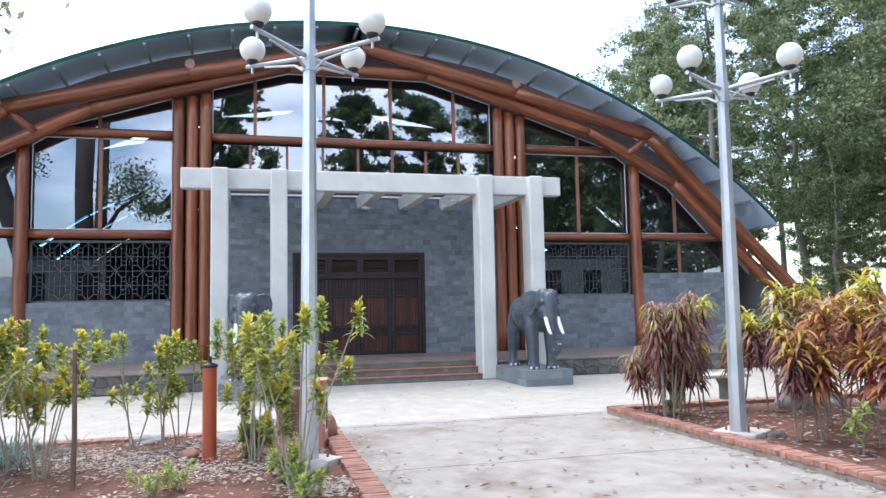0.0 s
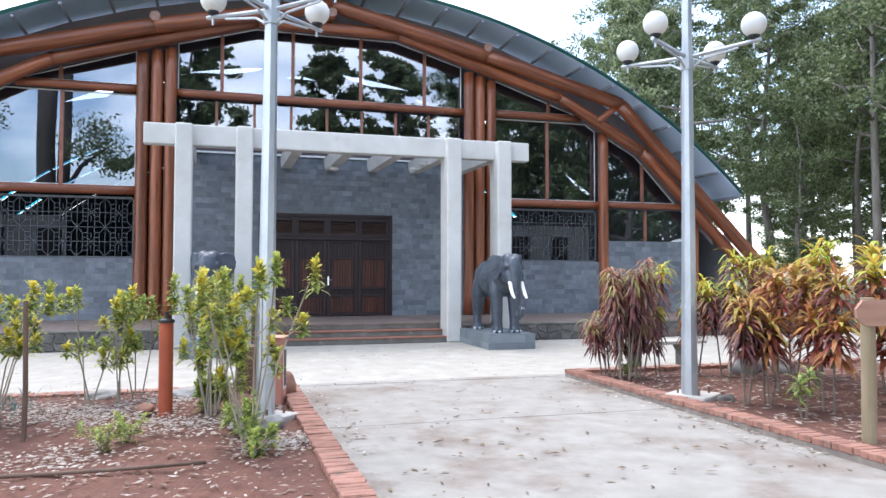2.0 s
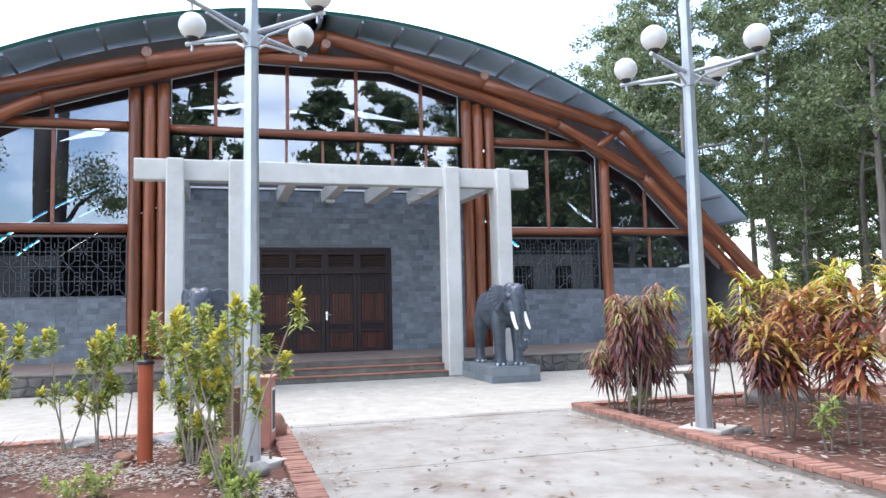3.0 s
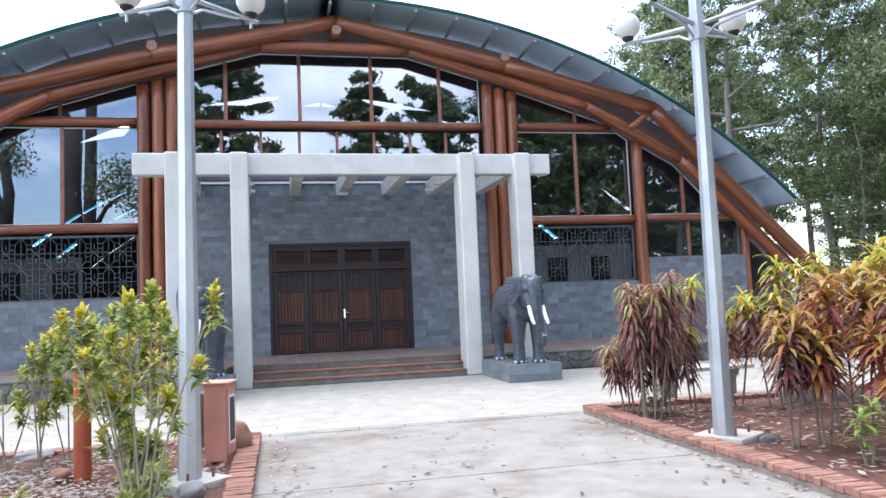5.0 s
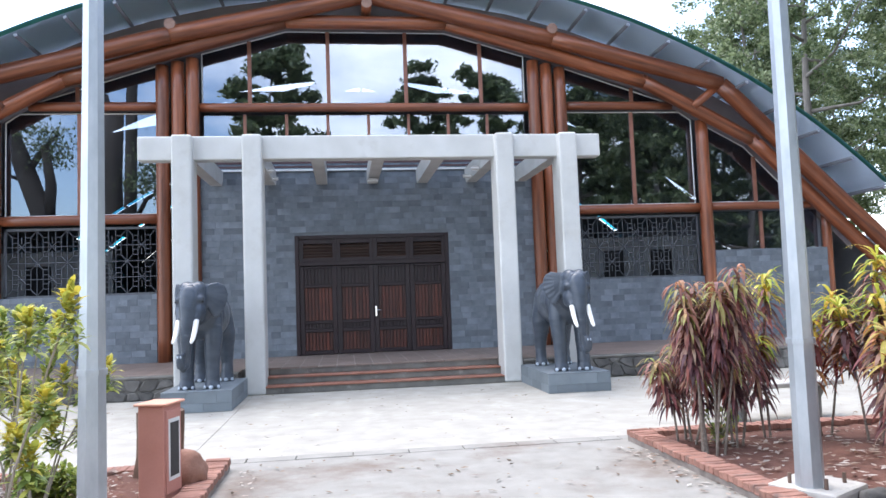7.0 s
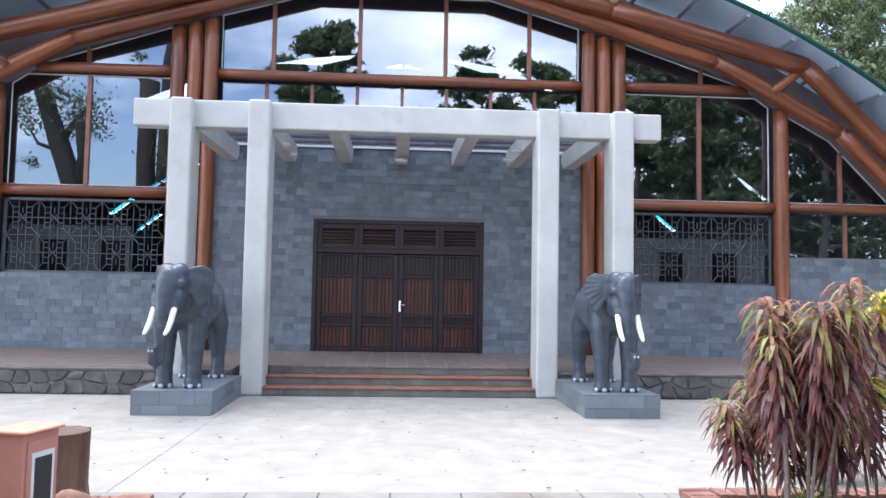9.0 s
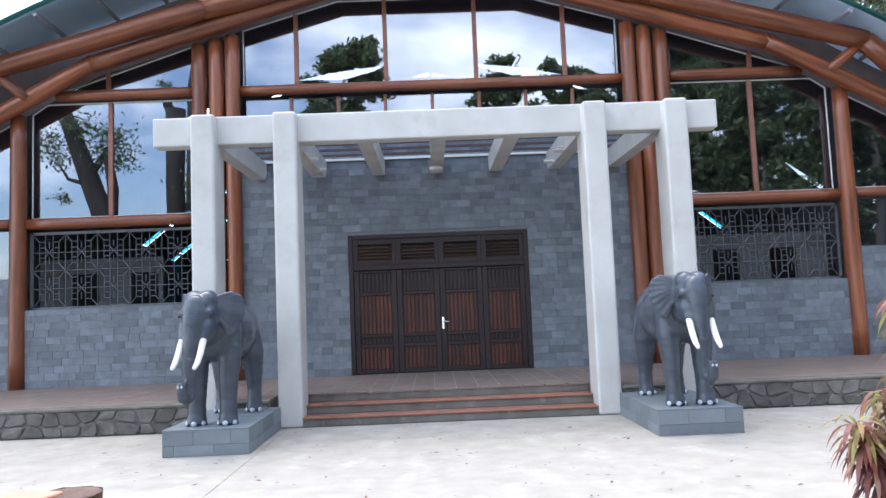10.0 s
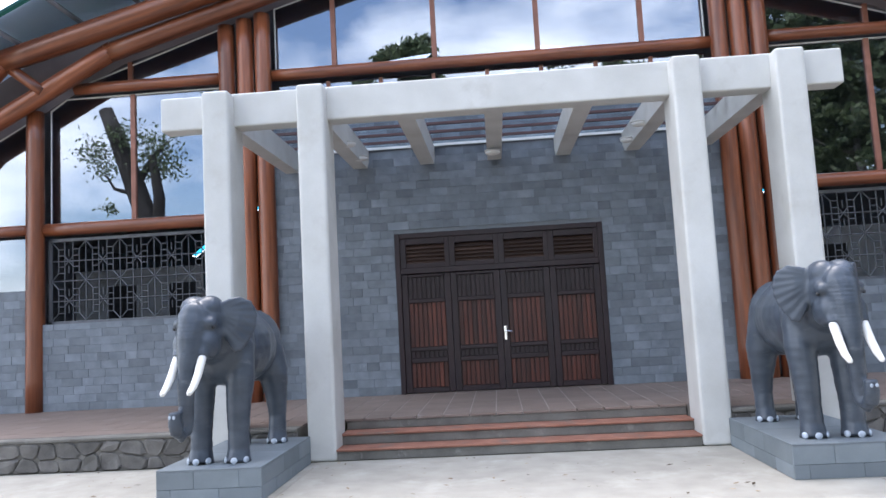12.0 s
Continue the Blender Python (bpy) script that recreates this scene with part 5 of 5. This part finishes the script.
# ---- grey-leaved groundcover at the far corner of the bed ----
vs, fs = [], []
for _ in range(1400):
    x, y = random.gauss(-5.9, 0.45), random.gauss(-11.1, 0.5)
    blade(vs, fs, (x, y, 0.05), (random.uniform(-1, 1), random.uniform(-1, 1), 1.3), random.uniform(0.12, 0.34), 0.018, 1.2)
me = bpy.data.meshes.new("groundcover")
me.from_pydata([tuple(v) for v in vs], [], fs)
me.materials.append(M_GREYPL)
tagged(new("groundcover", me), "blue-grey grassy groundcover in the bed", "groundcover", kind="stuff")


# ---- trees ----
def tree(h, crown_base, radius, seed, leaves=9000, size=0.12, trunk_r=0.24, lean=0.0, limbs=13, conical=False):
    rnd = random.Random(seed)
    t = thing("tree", 0, 0, 0, 0, "tall broadleaf tree with a dark green ragged crown", "tree", "trees round the hall")
    top = Vector((lean * h, 0, h * 0.93))
    pts = [Vector((0, 0, -0.2))]
    for k in range(1, 6):
        f = k / 5
        pts.append(Vector((lean * h * f + rnd.uniform(-0.25, 0.25), rnd.uniform(-0.25, 0.25), h * 0.93 * f)))
    tb = tube(pts, [trunk_r * (1.25 if k == 0 else 1 - 0.16 * k) for k in range(6)], 10)
    ends = []
    for k in range(limbs):
        f = (crown_base + (0.98 * h - crown_base) * k / (limbs - 1)) / (h * 0.93)
        f = min(f, 0.99)
        i = min(int(f * 5), 4)
        p = pts[i].lerp(pts[i + 1], f * 5 - i)
        a = k * 2.4 + rnd.uniform(-0.5, 0.5)
        rr = radius * rnd.uniform(0.55, 1.0) * ((1.1 - 0.85 * (k / limbs)) if conical else math.sin(math.pi * (0.25 + 0.65 * k / limbs)))
        e = p + Vector((rr * math.cos(a), rr * math.sin(a), rnd.uniform(0.2, 0.7) * rr))
        m = p.lerp(e, 0.5) + Vector((0, 0, -0.12 * rr))
        r0 = trunk_r * (1 - 0.7 * f) * 0.6
        tube([p, m, e], [r0, r0 * 0.6, r0 * 0.25], 6, tb)
        ends += [(e, 1.0), (m, 0.7), (p.lerp(e, 0.75) + Vector((rnd.uniform(-0.8, 0.8), rnd.uniform(-0.8, 0.8), rnd.uniform(-0.5, 0.9))), 0.8)]
    part("trunk", tb, M_BARK, t, smooth=True)
    clumps = []
    for e, s in ends:
        for _ in range(3):
            clumps.append((e + Vector((rnd.gauss(0, 0.75), rnd.gauss(0, 0.75), rnd.gauss(0.1, 0.55))) * s, rnd.uniform(0.35, 0.75) * s))
    per = max(4, leaves // len(clumps))
    rs = np.random.RandomState(seed)
    C = np.repeat(np.array([tuple(c) for c, _ in clumps]), per, axis=0)
    S = np.repeat(np.array([s for _, s in clumps]), per)
    n = len(C)
    P = C + rs.normal(size=(n, 3)) * S[:, None] * np.array([0.55, 0.55, 0.34])
    U = rs.normal(size=(n, 3))
    U /= np.linalg.norm(U, axis=1)[:, None]
    W = np.cross(U, rs.normal(size=(n, 3)))
    W /= np.linalg.norm(W, axis=1)[:, None]
    L = size * rs.uniform(0.6, 1.4, size=(n, 1))
    V = np.stack([P - U * L, P + W * L * 0.45, P + U * L, P - W * L * 0.45], axis=1).reshape(-1, 3)
    me = bpy.data.meshes.new("crown")
    me.from_pydata(V.tolist(), [], np.arange(4 * n).reshape(-1, 4).tolist())
    me.materials.append(M_TREE)
    cr = new("crown", me)
    cr.parent = t
    return t


T1 = tree(17, 5.0, 4.6, 101, 21000, 0.1, 0.24, 0.0, 18)
T1.matrix_world = pose(17.5, 9, 0, 0, 0, 20)
T2 = tree(19, 7.0, 4.2, 102, 19000, 0.1, 0.2, 0.0, 18)
T2.matrix_world = pose(22.0, 3, 0, 0, 0, 80)
T3 = tree(15, 3.6, 4.0, 103, 20000, 0.1, 0.22, 0.03, 17)
T3.matrix_world = pose(25.5, -3, 0, 0, 0, 10)
T4 = tree(21, 3.5, 4.6, 104, 26000, 0.24, 0.3, 0.0, 24, True)
T4.matrix_world = pose(6.7, -44, 0, 0, 0, 0)


def pollard(name_label, trunks, tufts, seed):
    """A lopped tree: thick trunks given as (points, radii) and leaf tufts as (x, y, z, radius, leaves)."""
    rs = np.random.RandomState(seed)
    t = thing("lopped_tree", 0, 0, 0, 0, name_label, "tree", "lopped trees by the path")
    for pts, radii in trunks:
        tb2 = tube(pts, radii, 12)
        part("trunk", tb2, M_BARKD, t, smooth=True)
    V = []
    for x, y, z, r, n in tufts:
        n = int(n * 1.9)
        P = np.array((x, y, z)) + rs.normal(size=(n, 3)) * r * np.array([0.5, 0.5, 0.38])
        U = rs.normal(size=(n, 3))
        U /= np.linalg.norm(U, axis=1)[:, None]
        W = np.cross(U, rs.normal(size=(n, 3)))
        W /= np.linalg.norm(W, axis=1)[:, None]
        L = 0.085 * rs.uniform(0.6, 1.4, size=(n, 1))
        V.append(np.stack([P - U * L, P + W * L * 0.4, P + U * L, P - W * L * 0.4], axis=1).reshape(-1, 3))
    V = np.concatenate(V)
    me = bpy.data.meshes.new("crown")
    me.from_pydata(V.tolist(), [], np.arange(len(V)).reshape(-1, 4).tolist())
    me.materials.append(M_TREE)
    cr = new("crown", me)
    cr.parent = t
    return t


pollard("leaning lopped tree with leafy tufts round its fork",
        [([(1.9, 0, -0.2), (1.5, 0, 2.5), (0.7, 0, 4.9), (0.0, 0, 6.9), (-0.5, 0, 8.3), (-1.0, 0.1, 9.7)], [0.5, 0.42, 0.38, 0.36, 0.3, 0.24]),
         ([(0.75, 0, 4.8), (0.95, 0.2, 6.4), (0.75, 0.3, 7.9)], [0.24, 0.2, 0.14]),
         ([(0.0, 0, 6.9), (0.6, -0.1, 7.9), (1.1, -0.2, 8.5)], [0.16, 0.1, 0.05]),
         ([(0.1, 0, 6.6), (-0.8, -0.1, 6.9), (-1.1, -0.1, 7.4)], [0.1, 0.06, 0.03])],
        [(-1.4, 0, 8.2, 0.7, 170), (-0.2, 0.2, 8.7, 0.7, 170), (0.8, 0, 8.2, 0.9, 260), (1.0, 0.1, 7.5, 0.7, 170), (-1.2, -0.1, 7.6, 0.5, 80), (-0.9, 0, 6.2, 0.3, 40)], 5
        ).matrix_world = pose(-12.4, -11.6, 0)
pollard("upright lopped tree with two trunks and one leafy limb",
        [([(0, 0, -0.2), (0.05, 0, 3.5), (-0.05, 0, 6.5), (0.0, 0, 9.3)], [0.42, 0.36, 0.33, 0.36]),
         ([(-0.02, 0, 8.9), (-0.3, 0, 9.5), (-0.35, 0, 9.9)], [0.2, 0.17, 0.15]),
         ([(0.6, 0.3, -0.2), (0.62, 0.3, 4.0), (0.7, 0.3, 7.5), (0.75, 0.35, 10.0), (1.1, 0.4, 12.5)], [0.28, 0.24, 0.22, 0.2, 0.1]),
         ([(0.63, 0.3, 4.6), (1.4, 1.0, 5.7), (2.4, 1.8, 6.3)], [0.12, 0.08, 0.03])],
        [(1.3, 0.4, 12.6, 0.8, 220), (0.6, 0.4, 13.0, 0.6, 140), (-0.4, 0, 10.2, 0.3, 40), (2.3, 1.8, 6.2, 0.8, 260), (2.7, 2.0, 5.6, 0.6, 160), (2.0, 1.6, 7.0, 0.8, 240), (1.3, 1.0, 6.3, 0.7, 180)], 6
        ).matrix_world = pose(-9.25, -11.6, 0)
PLACES = [(T3, 20.5, 5.5, 0.6, 33), (T3, 25.5, 10.5, 0.65, 77), (T3, 30, 16, 0.7, 180), (T3, 23.5, 1.0, 0.6, 222), (T3, 28.5, 5.5, 0.65, 300), (T3, 35, 19, 0.75, 12), (T3, 33, 9, 0.7, 99), (T3, 39, 6, 0.75, 150), (T3, 28, -4.5, 0.65, 250), (T3, 41, 22, 0.8, 200),
          (T1, 24.5, 12, 1.05, 70), (T2, 22, 20, 1.0, 200), (T3, 19.5, 16, 1.1, 120), (T1, 29, 4, 1.1, 250), (T2, 27.5, -1, 0.95, 310), (T3, 31, 10, 1.2, 60), (T2, 34, 2, 1.05, 140), (T1, 22.5, 22, 1.1, 170),
          (T3, 29, -7, 1.0, 190), (T1, 34.5, -5, 1.0, 20), (T2, 24.0, -0.5, 0.9, 260), (T3, 40, 0, 1.2, 80), (T1, 40, 14, 1.2, 100), (T2, 30, 20, 1.1, 30), (T2, 20.5, -1.5, 0.85, 15), (T2, 37, -12, 1.0, 15), (T3, 33, -16, 1.1, 95),
          (T2, 38, 24, 1.0, 45), (T2, 44, 30, 1.1, 130), (T3, 50, 20, 1.2, 210), (T2, 48, 8, 1.0, 275), (T3, 36, 34, 1.2, 5), (T2, 55, 36, 1.2, 66), (T3, 60, 12, 1.3, 99), (T2, 29.5, 27, 1.0, 144), (T2, 26.5, 8, 0.9, 12), (T2, 32.5, 14, 0.95, 333),
          (T4, 12.8, -46, 1.05, 90), (T4, -4.4, -23.2, 0.77, 200), (T4, 16.5, -21, 0.8, 15), (T4, 20.5, -18.5, 0.85, 100), (T4, 14.5, -28, 0.9, 190), (T4, 25, -21.5, 0.9, 280), (T4, 29.5, -18, 0.85, 60),
          (T1, 19, -26, 1.1, 50), (T3, 23, -31, 1.3, 140), (T1, 17, -36, 1.15, 230), (T2, 26, -25, 1.1, 0), (T3, 29, -36, 1.3, 300), (T1, 23, -44, 1.1, 75), (T3, 18.5, -31, 1.05, 10), (T2, 34, -28, 1.1, 120)]
for t, x, y, s, r in PLACES:
    c = copy_thing(t, pose(x, y, 0, 0, 0, r))
    c.scale = (s, s, s)

# ---- inside the hall, seen through the grilles ----
for sx in (-1, 1):
    a, b = sorted((7.3 * sx, 10.5 * sx)) if sx < 0 else (6.7, 10.5)
    pw = structure("wall_inner", box(a, b, 5.0, 5.15, TZ, 3.35), M_INWALL, "pale grey partition wall inside the hall")
    # no holes: black sheets on the wall paint the doorways' inner shade
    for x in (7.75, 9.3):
        part("opening", box(x * sx - 0.35, x * sx + 0.35, 4.985, 5.0, TZ, 2.95), M_BLACK, pw, "black sheet standing for the shade of a doorway")

# ---- rubble face and tiles of the terrace; stone cladding ----
def rubble(x0, x1):
    """Irregular stones between jittered corners on the terrace's front face."""
    nx = int((x1 - x0) / 0.27)
    zs = (0.0, 0.2, TZ - 0.05)
    rnd = random.Random(int(x0 * 10))
    pt = {}
    for i in range(nx + 1):
        for j in range(3):
            jx = rnd.uniform(-0.09, 0.09) if 0 < i < nx else 0
            jz = rnd.uniform(-0.07, 0.07) if j == 1 else 0
            pt[i, j] = Vector((x0 + (x1 - x0) * i / nx + jx, 0, zs[j] + jz))
    for i in range(nx):
        for j in range(2):
            q = [pt[i, j], pt[i + 1, j], pt[i + 1, j + 1], pt[i, j + 1]]
            c = sum(q, Vector()) / 4
            loop = []
            for k in range(4):
                a, b = q[k], q[(k + 1) % 4]
                loop += [a.lerp(b, 0.18), a.lerp(b, 0.82)]
            bm = bmesh.new()
            outer = [bm.verts.new(((p - c) * 0.98).to_tuple()) for p in loop]
            top = [bm.verts.new(((p - c) * 0.84 + Vector((rnd.uniform(-0.01, 0.01), -rnd.uniform(0.01, 0.035), rnd.uniform(-0.008, 0.008)))).to_tuple()) for p in loop]
            for k in range(8):
                bm.faces.new((outer[k], outer[(k + 1) % 8], top[(k + 1) % 8], top[k]))
            bm.faces.new(top)
            part("stone", bm, M_RUBBLE, terrace, at=Matrix.Translation((c.x, EDGE - 0.003, c.z)))


rubble(-12.0, -2.62)
rubble(2.62, 12.0)
coping = box(-12.5, -2.61, EDGE - 0.03, EDGE + 0.2, TZ - 0.05, TZ - 0.004, 0.01)
part("coping", coping, M_RISER, terrace)
part("coping", box(2.61, 12.5, EDGE - 0.03, EDGE + 0.2, TZ - 0.05, TZ - 0.004, 0.01), M_RISER, terrace)
tw, td = 0.345, 0.68
tb = box(-tw / 2 + 0.007, tw / 2 - 0.007, -td / 2 + 0.006, td / 2 - 0.006, -0.03, 0.0, 0.002)
TM = mesh_from("floor_tile", tb, M_TILE)
rest = bmesh.new()
for j in range(5):
    y0 = -3.1 + td * (j + 0.5) - 0.0
    if y0 > 0.2:
        continue
    for i in range(-32, 33):
        x = i * tw
        if abs(x) < 4.2:
            piece("floor_tile", TM, terrace, Matrix.Translation((x, y0, TZ + random.uniform(-0.001, 0.001))))
        else:
            box(x - tw / 2 + 0.004, x + tw / 2 - 0.004, y0 - td / 2 + 0.004, y0 + td / 2 - 0.004, TZ - 0.03, TZ, 0, rest)
for sx in (-1, 1):
    a, b = sorted((2.61 * sx, 11.5 * sx))
    box(a, b, EDGE + 0.203, -3.105, TZ - 0.03, TZ - 0.001, 0, rest)
tagged(part("floor_tiles", rest, M_TILE, terrace), kind="stuff")

clad(wall_center, -3.93, 3.93, TZ, 5.4, 0.0, (-DW, DW, TZ, DT), 300)
for wall, a, b, z1, y in wall_bays:
    clad(wall, a, b, TZ, z1, y)
